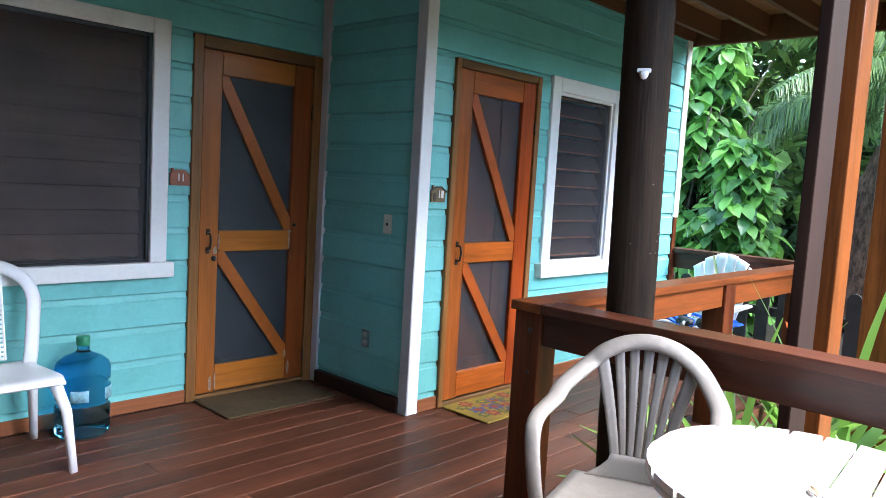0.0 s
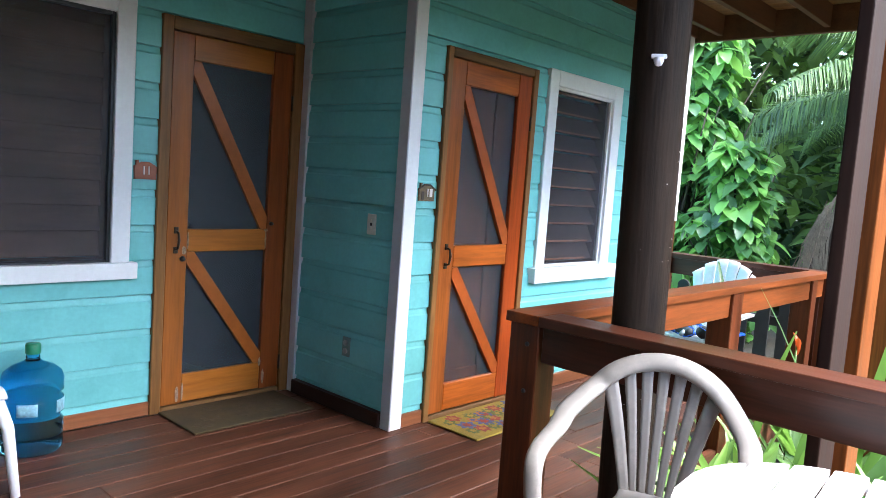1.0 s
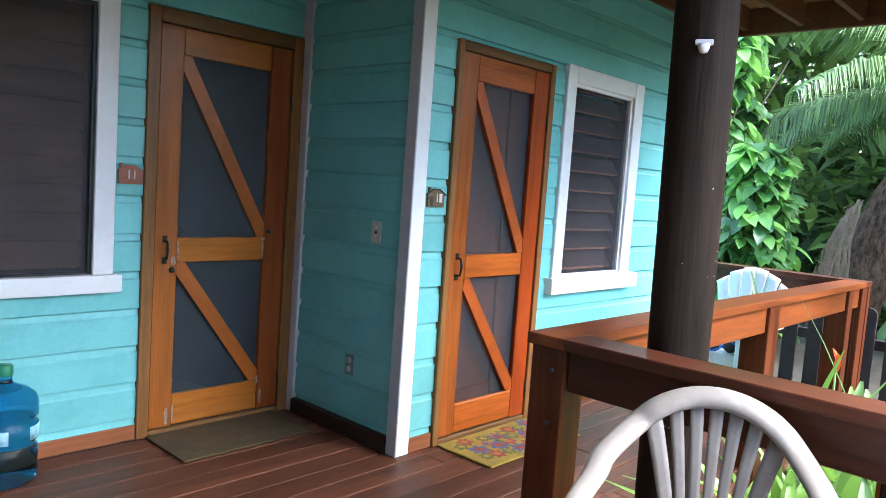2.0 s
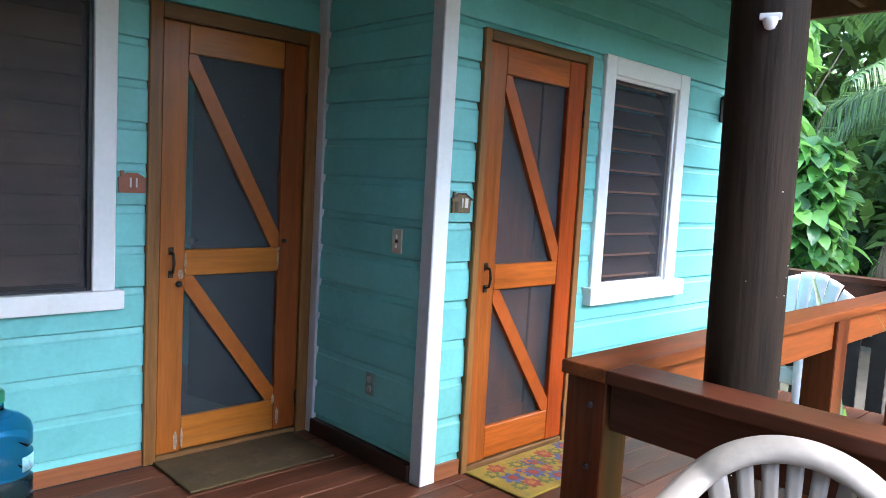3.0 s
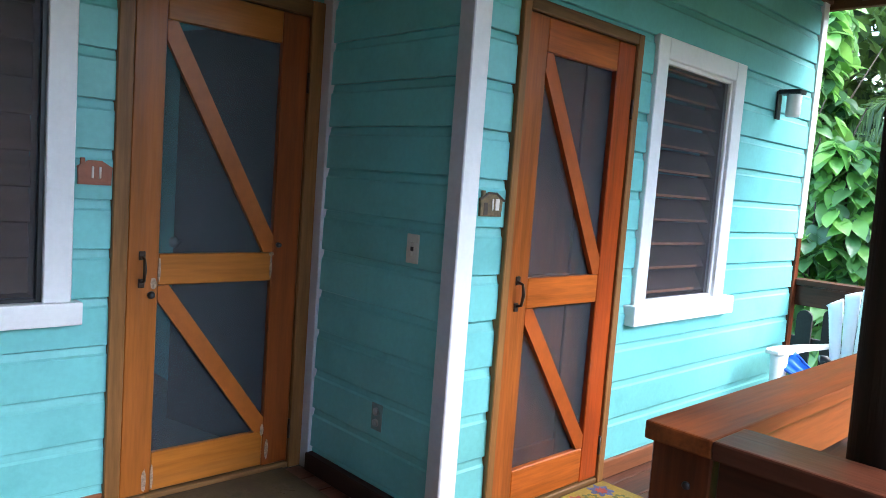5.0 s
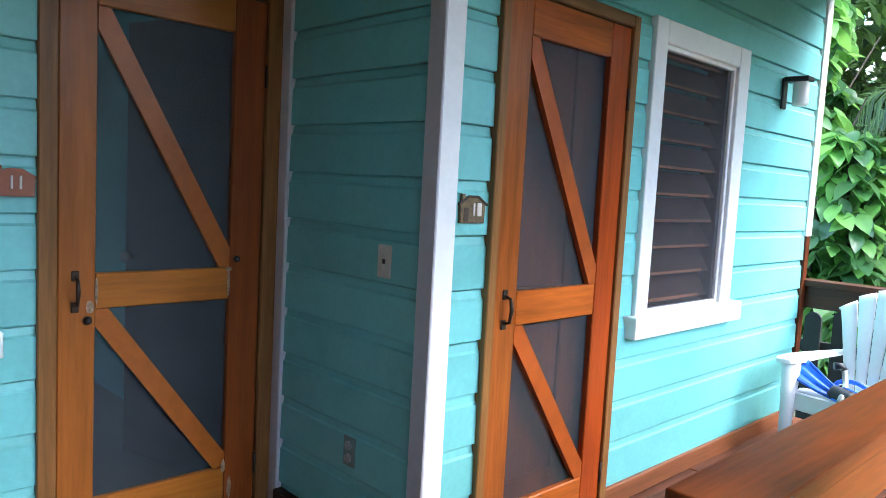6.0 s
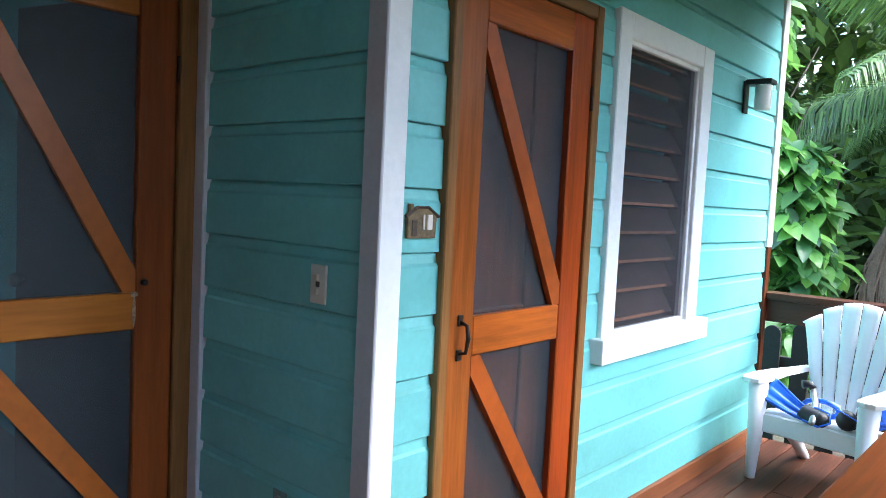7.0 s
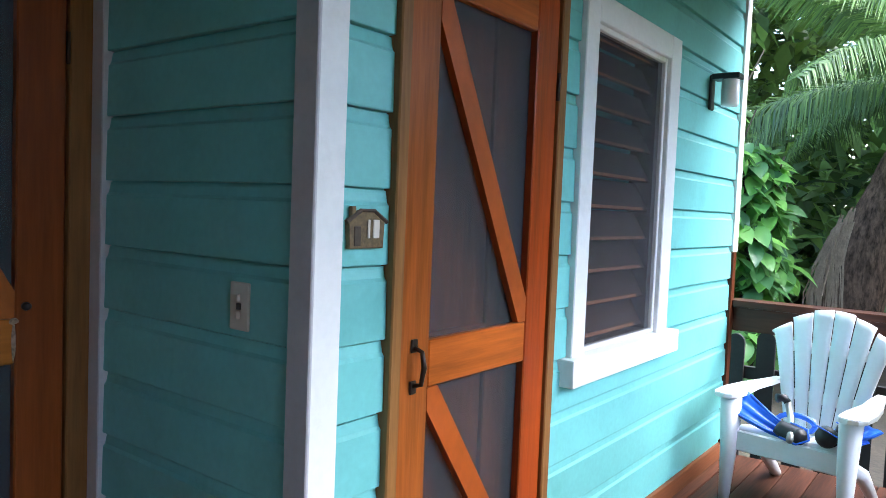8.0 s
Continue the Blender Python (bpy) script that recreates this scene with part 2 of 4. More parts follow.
def tube(path, radius, sides=8, bm=None, caps=True, flat=1.0, up=(0, 0, 1)):
    """A round or oval bar along a list of points; radius a number or one per point."""
    bm = bm or bmesh.new()
    pts = [Vector(p) for p in path]
    rings, a = [], None
    for i, p in enumerate(pts):
        d = (pts[min(i + 1, len(pts) - 1)] - pts[max(i - 1, 0)]).normalized()
        if a is None:
            ref = Vector(up)
            if abs(d.dot(ref)) > 0.95:
                ref = Vector((1, 0, 0)) if abs(d.x) < 0.9 else Vector((0, 1, 0))
            a = d.cross(ref).normalized()
        else:
            a = (a - d * a.dot(d)).normalized()
        b = a.cross(d).normalized()
        r = radius[i] if isinstance(radius, (list, tuple)) else radius
        rings.append([bm.verts.new(p + (a * math.cos(k * 2 * math.pi / sides) + b * flat * math.sin(k * 2 * math.pi / sides)) * r) for k in range(sides)])
    for r0, r1 in zip(rings, rings[1:]):
        for k in range(sides):
            bm.faces.new((r0[k], r0[(k + 1) % sides], r1[(k + 1) % sides], r1[k]))
    if caps:
        bm.faces.new(list(reversed(rings[0])))
        bm.faces.new(rings[-1])
    return bm


def lathe(profile, sides=28, bm=None):
    """A turned body from (radius, z) pairs round z."""
    bm = bm or bmesh.new()
    rings = []
    for r, z in profile:
        rings.append([bm.verts.new((r * math.cos(k * 2 * math.pi / sides), r * math.sin(k * 2 * math.pi / sides), z)) for k in range(sides)])
    for r0, r1 in zip(rings, rings[1:]):
        for k in range(sides):
            bm.faces.new((r0[k], r0[(k + 1) % sides], r1[(k + 1) % sides], r1[k]))
    bm.faces.new(list(reversed(rings[0])))
    bm.faces.new(rings[-1])
    return bm


def slab(outline, z0, z1, bm=None, bevel=0.0):
    """A flat outline (x, y) given thickness in z."""
    bm = bm or bmesh.new()
    low = [bm.verts.new((x, y, z0)) for x, y in outline]
    top = [bm.verts.new((x, y, z1)) for x, y in outline]
    n = len(outline)
    caps = [bm.faces.new(list(reversed(low))), bm.faces.new(top)]
    for k in range(n):
        bm.faces.new((low[k], low[(k + 1) % n], top[(k + 1) % n], top[k]))
    if bevel:
        edges = list({e for f in caps for e in f.edges})
        bmesh.ops.bevel(bm, geom=edges, offset=bevel, segments=2, affect='EDGES')
    return bm


def sheet(fn, nu, nv, thick, bm=None):
    """A curved shell: fn(u, v) gives a point; thick is its thickness along the normal."""
    bm = bm or bmesh.new()
    grid = [[Vector(fn(i / nu, j / nv)) for j in range(nv + 1)] for i in range(nu + 1)]
    front, back = [], []
    for i in range(nu + 1):
        fr, bk = [], []
        for j in range(nv + 1):
            du = grid[min(i + 1, nu)][j] - grid[max(i - 1, 0)][j]
            dv = grid[i][min(j + 1, nv)] - grid[i][max(j - 1, 0)]
            nrm = du.cross(dv)
            nrm = nrm.normalized() if nrm.length > 1e-9 else Vector((0, 0, 1))
            fr.append(bm.verts.new(grid[i][j] + nrm * thick / 2))
            bk.append(bm.verts.new(grid[i][j] - nrm * thick / 2))
        front.append(fr)
        back.append(bk)
    for i in range(nu):
        for j in range(nv):
            bm.faces.new((front[i][j], front[i + 1][j], front[i + 1][j + 1], front[i][j + 1]))
            bm.faces.new((back[i][j], back[i][j + 1], back[i + 1][j + 1], back[i + 1][j]))
    for i in range(nu):
        bm.faces.new((front[i][0], back[i][0], back[i + 1][0], front[i + 1][0]))
        bm.faces.new((front[i][nv], front[i + 1][nv], back[i + 1][nv], back[i][nv]))
    for j in range(nv):
        bm.faces.new((front[0][j], front[0][j + 1], back[0][j + 1], back[0][j]))
        bm.faces.new((front[nu][j], back[nu][j], back[nu][j + 1], front[nu][j + 1]))
    return bm


# ---- the setting ----
PITCH, Z_FIRST = 0.1855, 0.112      # siding courses
TOP = 2.80                          # walls end above the joists' lower edge
Y11, Y12, XRET, XEND = 3.895, 2.945, 2.83, 6.06   # planes on which the siding lies


def rects(lo, hi, holes):
    """Splits the rectangle lo..hi (u, z) round holes (u0, z0, u1, z1)."""
    us = sorted({lo[0], hi[0], *[h[0] for h in holes], *[h[2] for h in holes]})
    zs = sorted({lo[1], hi[1], *[h[1] for h in holes], *[h[3] for h in holes]})
    out = []
    for u0, u1 in zip(us, us[1:]):
        for z0, z1 in zip(zs, zs[1:]):
            mu, mz = (u0 + u1) / 2, (z0 + z1) / 2
            if not any(h[0] < mu < h[2] and h[1] < mz < h[3] for h in holes):
                out.append((u0, z0, u1, z1))
    return out


def core_wall(name, label, axis, lo, hi, d0, d1, holes):
    """A wall with thickness, real openings and nothing on it. axis 0: runs along x, 1: along y."""
    bm = bmesh.new()
    for u0, z0, u1, z1 in rects(lo, hi, holes):
        if axis == 0:
            box((u0, d0, z0), (u1, d1, z1), 0, bm)
        else:
            box((d0, u0, z0), (d1, u1, z1), 0, bm)
    bmesh.ops.remove_doubles(bm, verts=bm.verts, dist=1e-4)
    return tagged(part(name, bm, M_TEAL_IN), label, "wall", kind="structure")


def siding(wall, axis, plane, u0, u1, holes):
    """Drop siding: one board a course, cut round the openings; each leans out at the foot and slopes back at the top."""
    knots = [(0.0, 0.0195), (0.003, 0.021), (PITCH - 0.042, 0.0185), (PITCH - 0.033, 0.0115), (PITCH - 0.012, 0.0075), (PITCH - 0.005, 0.007)]
    k = -1
    while Z_FIRST + k * PITCH < TOP:
        z0 = Z_FIRST + k * PITCH
        z1 = min(z0 + PITCH - 0.005, TOP)
        pieces = rects((u0, max(z0, 0.075)), (u1, z1), [(h[0], max(h[1], z0), h[2], min(h[3], z1)) for h in holes if h[1] < z1 and h[3] > z0])
        joined = []
        for a in sorted(pieces):
            if joined and abs(joined[-1][2] - a[0]) < 1e-6 and joined[-1][1] == a[1] and joined[-1][3] == a[3]:
                joined[-1] = (joined[-1][0], a[1], a[2], a[3])
            else:
                joined.append(a)
        for a0, b0, a1, b1 in joined:
            if b1 - b0 < 0.01 or a1 - a0 < 0.01:
                continue
            zs = sorted({b0, b1, *[z0 + q for q, _ in knots if b0 < z0 + q < b1]})
            wob = random.uniform(-0.0012, 0.0012)
            bm = bmesh.new()
            ends = []
            for u in (a0, a1):
                prof = [(float(np.interp(z - z0, [q for q, _ in knots], [d for _, d in knots])) + wob, z) for z in zs]
                prof = [(0.0, zs[0])] + prof + [(0.0, zs[-1])]
                ends.append([bm.verts.new((u, plane - d, z) if axis == 0 else (plane - d, u, z)) for d, z in prof])
            n = len(ends[0])
            for i in range(n):
                bm.faces.new((ends[0][i], ends[0][(i + 1) % n], ends[1][(i + 1) % n], ends[1][i]))
            bm.faces.new(list(reversed(ends[0])))
            bm.faces.new(ends[1])
            bmesh.ops.recalc_face_normals(bm, faces=bm.faces)
            part("siding_board", bm, M_TEAL, wall)
        k += 1


HOLE_W11 = (0.45, 0.846, 1.676, 2.10)
HOLE_D11 = (1.925, 0.0, 2.785, 2.12)
HOLE_D12 = (3.075, 0.0, 3.885, 2.10)
HOLE_W12 = (4.125, 0.86, 4.85, 2.06)
wall_north = core_wall("wall_north", "turquoise painted drop-siding wall of the recessed room", 0, (-2.6, 0), (2.83, TOP), Y11, Y11 + 0.12, [HOLE_W11, HOLE_D11])
wall_return = core_wall("wall_return", "turquoise painted siding wall that juts out beside the door", 1, (2.945, 0), (6.2, TOP), XRET, XRET + 0.12, [])
wall_east = core_wall("wall_east", "turquoise painted drop-siding wall with door and window", 0, (2.83, 0), (XEND, TOP), Y12, Y12 + 0.12, [HOLE_D12, HOLE_W12])
wall_end = core_wall("wall_end", "turquoise end wall of the building", 1, (2.945, -0.4), (6.2, TOP), XEND - 0.12, XEND, [])
wall_room_back = core_wall("wall_back", "plain turquoise back wall of the rooms", 0, (-2.6, 0), (XEND, TOP), 6.2, 6.32, [])
# the opening is out of view, cut to bring daylight into the dim room
wall_room_west = core_wall("wall_west", "plain turquoise side wall with an unseen opening added to light the room", 1, (3.9, 0), (6.2, TOP), -2.72, -2.6, [(4.4, 0.8, 5.7, 2.1)])

# corner boards: white trim, and copies greyed for the shaded side
trim = tagged(part("trim", box((2.803, 2.912, 0.0), (2.891, 2.945, TOP), 0.003), M_WHITE), "white painted corner board with a chipped foot", "trim", kind="structure")
tagged(part("trim", box((2.798, 2.9125, 0.0), (2.83, 2.988, TOP), 0.003), M_WHITE_SHADED), "painted corner board on the shaded side, white greyed to hold the shade", "trim", kind="structure")
tagged(part("trim", box((2.795, 3.80, 0.0), (2.83, 3.878, TOP), 0.003), M_WHITE_SHADED), "weathered trim board in the inner corner, its shade greyed in", "trim", kind="structure")
tagged(part("trim", box((5.99, 2.912, 1.19), (6.075, 2.945, TOP), 0.003), M_WHITE), "white painted end board at the building corner", "trim", kind="structure")

# baseboards
tagged(part("baseboard", box((-2.6, 3.868, 0.0), (1.905, 3.895, 0.076), 0.004), M_BASE), "reddish stained wooden baseboard", "baseboard", kind="structure")
tagged(part("baseboard", box((2.782, 2.99, 0.0), (2.83, 3.80, 0.085), 0.004), M_BASE_DARK), "dark stained wooden baseboard", "baseboard", kind="structure")
tagged(part("baseboard", box((2.892, 2.916, 0.0), (3.058, 2.945, 0.076), 0.004), M_BASE), "short reddish wooden baseboard beside the door", "baseboard", kind="structure")
tagged(part("baseboard", box((3.902, 2.916, 0.0), (5.99, 2.945, 0.09), 0.004), M_BASE), "reddish stained wooden baseboard under the window", "baseboard", kind="structure")

# room floors
tagged(part("floor_inside", box((-2.6, 4.02, -0.06), (5.94, 6.2, -0.01)), mat("room_floor", (0.30, 0.27, 0.24), 0.35, 0.1, 2)), "pale floor inside the rooms", "floor", kind="structure")

# ceiling: joists along the wall, boards across, header and ledger
bm = bmesh.new()
y = 2.70
while y > 0.55:
    box((-2.6, y - 0.022, 2.735), (6.08, y + 0.022, 2.90), 0.003, bm)
    y -= 0.405
box((-2.6, 2.895, 2.735), (6.08, 2.9395, 2.90), 0.003, bm)
box((6.08, 0.45, 2.70), (6.13, 2.945, 2.90), 0.003, bm)
ceiling = tagged(part("ceiling", bm, M_JOIST), "brown timber joists under the upper deck", "ceiling", kind="structure")
bm = bmesh.new()
x = -2.6
while x < 6.2:
    box((x, 0.45, 2.902), (x + 0.137, 3.90 if x < 2.7 else 2.94, 2.93), 0.002, bm)
    x += 0.142
tagged(part("ceiling_boards", bm, M_CEIL), "yellowish brown boards of the upper deck", "ceiling", kind="structure")
tagged(part("roof_slab", box((-2.75, 2.945, 2.935), (6.2, 6.35, 3.05)), M_CEIL), "plain slab above the rooms", "ceiling", kind="structure")
tagged(part("ceiling_beam", box((-2.6, 0.46, 2.60), (6.13, 0.55, 2.90), 0.004), M_JOIST), "long brown beam at the upper deck edge", "ceiling beam", kind="structure")
# unseen roof boards and two walls, added to keep sky light off -x faces
tagged(part("roof_slab", box((-2.6, -2.3, 2.90), (0.9, 0.449, 2.96)), M_CEIL), "unseen plain boards added above the walk to block sky light", "ceiling", kind="structure")
core_wall("wall_wing", "unseen plain turquoise wall added to block light from the west", 1, (-2.3, -0.7), (3.89, 2.9), -2.72, -2.6, [])
core_wall("wall_behind", "unseen plain turquoise wall added behind the deck to block light", 0, (-2.6, -0.7), (-0.2, 2.9), -2.42, -2.3, [])



# ---- doors ----
def screen_door(name, label, x0, x1, plane, frame_x0, frame_x1, frame_top, glass_cover, woods):
    """Z-braced screen door in its frame; plane is the outer face of the frame."""
    fr = thing("door_frame", "weathered brown wooden door frame", "door frame", kind="structure")
    part("jamb", box((frame_x0, plane, 0.0), (x0 - 0.004, plane + 0.10, frame_top), 0.004), M_FRAME_Z, fr)
    part("jamb", box((x1 + 0.004, plane, 0.0), (frame_x1, plane + 0.10, frame_top), 0.004), M_FRAME_Z, fr)
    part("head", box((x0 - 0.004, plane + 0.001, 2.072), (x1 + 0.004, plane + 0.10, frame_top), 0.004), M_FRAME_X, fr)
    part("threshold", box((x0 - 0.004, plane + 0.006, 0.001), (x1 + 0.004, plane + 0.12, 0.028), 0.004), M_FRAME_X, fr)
    d = thing(name, label, "screen door", kind="structure")
    f0, f1 = plane + 0.012, plane + 0.042
    sl, sr = x0 + 0.122, x1 - 0.132
    part("stile", box((x0, f0, 0.035), (sl, f1, 2.068), 0.004), woods[0], d)
    part("stile", box((sr, f0, 0.035), (x1, f1, 2.068), 0.004), woods[1], d)
    for z0, z1 in ((1.932, 2.068), (0.892, 1.018), (0.04, 0.200)):
        part("rail", box((sl + 0.001, f0 + 0.001, z0), (sr - 0.001, f1, z1), 0.004), woods[2], d)
    for z0, z1 in ((1.018, 1.932), (0.200, 0.892)):
        # diagonal brace from the upper latch side to the lower hinge side
        w = 0.036
        a, b = Vector((sl, 0, z1)), Vector((sr, 0, z0))
        run = (b - a).normalized()
        side = Vector((-run.z, 0, run.x))
        bm = bmesh.new()
        zt, zb = z1 - 0.002, z0 + 0.002
        pts = []
        # outline clipped to the panel: two corners of the panel are cut by the bar
        for s in (1, -1):
            p = a + side * w * s
            at_left = p.z + run.z * ((sl + 0.001 - p.x) / run.x)
            at_right = p.z + run.z * ((sr - 0.001 - p.x) / run.x)
            line = []
            if at_left <= zt:
                line.append((sl + 0.001, at_left))
            else:
                line.append((p.x + run.x * ((zt - p.z) / run.z), zt))
            if at_right >= zb:
                line.append((sr - 0.001, at_right))
            else:
                line.append((p.x + run.x * ((zb - p.z) / run.z), zb))
            pts.append(line)
        upper, lower = (pts[0], pts[1]) if pts[0][0][0] > pts[1][0][0] or pts[0][0][1] > pts[1][0][1] else (pts[1], pts[0])
        ring = [lower[0], (sl + 0.001, zt), upper[0], upper[1], (sr - 0.001, zb), lower[1]]
        fa = [bm.verts.new((px, f0 + 0.002, pz)) for px, pz in ring]
        fb = [bm.verts.new((px, f0 + 0.024, pz)) for px, pz in ring]
        bm.faces.new(fa)
        bm.faces.new(list(reversed(fb)))
        for i in range(6):
            bm.faces.new((fa[i], fb[i], fb[(i + 1) % 6], fa[(i + 1) % 6]))
        bmesh.ops.recalc_face_normals(bm, faces=bm.faces)
        part("brace", bm, woods[3], d)
        part("screen", box((sl - 0.005, f0 + 0.0255, z0 - 0.005), (sr + 0.005, f0 + 0.027, z1 + 0.005)), glass_cover, d, "dark grey insect mesh")
    hx = x0 + 0.055
    hd = part("handle", tube([(hx, f0, 1.008), (hx, f0 - 0.03, 1.0), (hx, f0 - 0.038, 0.96), (hx, f0 - 0.03, 0.915), (hx, f0, 0.907)], [0.007, 0.006, 0.008, 0.006, 0.007], 8), M_BRONZE, d, "dark bronze pull handle", True)
    for zz in (1.012, 0.903):
        part("handle_plate", box((hx - 0.013, f0 - 0.006, zz - 0.018), (hx + 0.013, f0 + 0.001, zz + 0.018), 0.003), M_BRONZE, hd)
    for zz in (1.78, 0.19):
        part("hinge", tube([(x1 + 0.002, f0 - 0.004, zz - 0.045), (x1 + 0.002, f0 - 0.004, zz + 0.045)], 0.007, 8), M_BRONZE, d, "", True)
    return d


door_1 = screen_door("door_1", "orange-brown Z-braced wooden screen door, closed, worn at corners", 1.968, 2.728, 3.858, 1.905, 2.80, 2.142, M_SCREEN, (GOLD_LATCH, GOLD_HINGE_SHADED, GOLD_RAIL, GOLD_BRACE))
door_2 = screen_door("door_2", "glossy red-brown Z-braced wooden screen door, closed", 3.104, 3.852, 2.903, 3.058, 3.902, 2.122, M_SCREEN, (RED_LATCH, RED_HINGE, RED_RAIL, RED_BRACE))
part("knob", lathe([(0.004, -0.012), (0.013, -0.010), (0.016, 0.0), (0.012, 0.012), (0.004, 0.016)], 12), M_BLACK, door_1, "small black knob", True, pose(2.062, 3.862, 0.855, 90))
part("door_stop", lathe([(0.004, -0.012), (0.011, -0.010), (0.012, 0.0), (0.009, 0.012), (0.004, 0.014)], 12), M_BLACK, door_1, "small black stop", True, pose(2.622, 3.862, 1.052, 90))

# worn, pale corners of the first screen door
M_WORN = mat("worn_pale_wood", (0.30, 0.20, 0.14), 0.7, 0.5, 30, 0.2, 120)
wr = random.Random(9)
for px, pz, sx, sz in ((2.062, 0.090, 0.011, 0.052), (2.094, 0.100, 0.006, 0.06), (2.094, 0.955, 0.006, 0.055), (2.072, 0.900, 0.014, 0.026), (2.592, 0.955, 0.006, 0.06), (2.592, 1.012, 0.014, 0.010), (2.590, 0.205, 0.010, 0.03), (2.618, 0.11, 0.010, 0.05)):
    ring = []
    for i in range(14):
        a = i * 2 * math.pi / 14
        k = wr.uniform(0.84, 1.0)
        ring.append((sx * k * math.cos(a), sz * k * math.sin(a)))
    part("worn_patch", slab(ring, 0.0, 0.0012), M_WORN, door_1, "pale worn patch", False, pose(px, 3.8702, pz, 90))

# solid inner doors behind the screens
leaf = thing("inner_door", "dark wooden inner door standing ajar", "door", pose(2.722, 3.985, 0, 0, 0, 105), kind="structure")
part("panel", box((0, -0.02, 0.03), (0.76, 0.02, 2.05), 0.003), mat("dark_inner_door", (0.045, 0.035, 0.032), 0.5, 0.25, 6, 0.1), leaf)
part("knob", lathe([(0.006, 0), (0.01, 0.02), (0.026, 0.03), (0.028, 0.05), (0.014, 0.062)], 16), M_STEEL, leaf, "steel door knob", True, pose(0.70, 0.02, 0.98, -90))
inner = thing("inner_door", "closed reddish brown boarded wooden inner door", "door", kind="structure")
for bx0, bx1 in ((3.08, 3.20), (3.60, 3.88)):
    part("stile", box((bx0, 2.985, 0.03), (bx1, 3.02, 2.09), 0.004), M_INNER, inner)
for bz0, bz1 in ((0.03, 0.25), (0.88, 1.02), (1.96, 2.09)):
    part("rail", box((3.2005, 2.986, bz0), (3.5995, 3.02, bz1), 0.004), M_INNER, inner)
for bz0, bz1 in ((0.25, 0.88), (1.02, 1.96)):
    part("panel", box((3.195, 3.0, bz0 - 0.004), (3.605, 3.015, bz1 + 0.004), 0.003), M_INNER, inner)


# ---- windows ----
def window(name, label, hole, plane, trim_x0, trim_x1, trim_top, sill, louvre_mat, pitch, tilt):
    x0, z0, x1, z1 = hole
    w = thing(name, label, "window", kind="structure")
    part("trim_board", box((trim_x0, plane, z0 - 0.02), (x0 + 0.004, plane + 0.036, trim_top), 0.004), M_WHITE, w)
    part("trim_board", box((x1 - 0.004, plane, z0 - 0.02), (trim_x1, plane + 0.036, trim_top), 0.004), M_WHITE, w)
    part("trim_board", box((x0 + 0.0045, plane + 0.001, z1 - 0.003), (x1 - 0.0045, plane + 0.036, trim_top), 0.004), M_WHITE, w)
    part("window_sill", box((sill[0], plane - 0.03, sill[1]), (sill[2], plane + 0.04, sill[3]), 0.006, None, 2), M_WHITE, w)
    fr = part("window_frame", box((x0, plane + 0.02, z0), (x0 + 0.022, plane + 0.055, z1), 0.003), M_WHITE if louvre_mat is M_LOUVRE_RED else M_BLACK, w)
    m = fr.data.materials[0]
    part("frame_rail", box((x1 - 0.022, plane + 0.02, z0), (x1, plane + 0.055, z1), 0.003), m, fr)
    part("frame_rail", box((x0 + 0.0225, plane + 0.0205, z1 - 0.022), (x1 - 0.0225, plane + 0.055, z1), 0.003), m, fr)
    part("frame_rail", box((x0 + 0.0225, plane + 0.0205, z0), (x1 - 0.0225, plane + 0.055, z0 + 0.016), 0.003), m, fr)
    part("screen", box((x0 + 0.02, plane + 0.036, z0 + 0.014), (x1 - 0.02, plane + 0.0375, z1 - 0.02)), M_SCREEN_W, w, "dark insect mesh")
    dark = louvre_mat
    part("jamb_lining", box((x0 + 0.001, plane + 0.056, z0 + 0.001), (x0 + 0.016, plane + 0.165, z1 - 0.001), 0.002), dark, w)
    part("jamb_lining", box((x1 - 0.016, plane + 0.056, z0 + 0.001), (x1 - 0.001, plane + 0.165, z1 - 0.001), 0.002), dark, w)
    part("jamb_lining", box((x0 + 0.0165, plane + 0.056, z1 - 0.016), (x1 - 0.0165, plane + 0.165, z1 - 0.001), 0.002), dark, w)
    part("jamb_lining", box((x0 + 0.0165, plane + 0.056, z0 + 0.001), (x1 - 0.0165, plane + 0.165, z0 + 0.014), 0.002), dark, w)
    z = z0 + 0.03
    while z < z1 - 0.03:
        lv = part("louvre_slat", box((x0 + 0.03, -0.006, -pitch * 0.54), (x1 - 0.03, 0.006, pitch * 0.54), 0.003), louvre_mat, w)
        lv.matrix_basis = pose(0, plane + 0.10, z + pitch / 2, tilt, 0, 0)
        if louvre_mat is M_LOUVRE_RED:
            # added orange strip paints the light caught along the slat's lower edge
            part("slat_edge", box((x0 + 0.032, -0.0085, -pitch * 0.54), (x1 - 0.032 - random.uniform(0, 0.10), -0.0062, -pitch * 0.54 + 0.014), 0.001), M_LOUVRE_LIT_EDGE, lv)
        z += pitch
    return w


window("window_1", "wide white-trimmed window with closed brown wooden louvres", HOLE_W11, 3.858, 0.36, 1.768, 2.18, (0.30, 0.762, 1.80, 0.847), M_LOUVRE, 0.128, -14)
window("window_2", "white-trimmed window with half-open red wooden louvres", HOLE_W12, 2.903, 4.03, 4.963, 2.158, (3.992, 0.758, 5.045, 0.858), M_LOUVRE_RED, 0.125, -28)


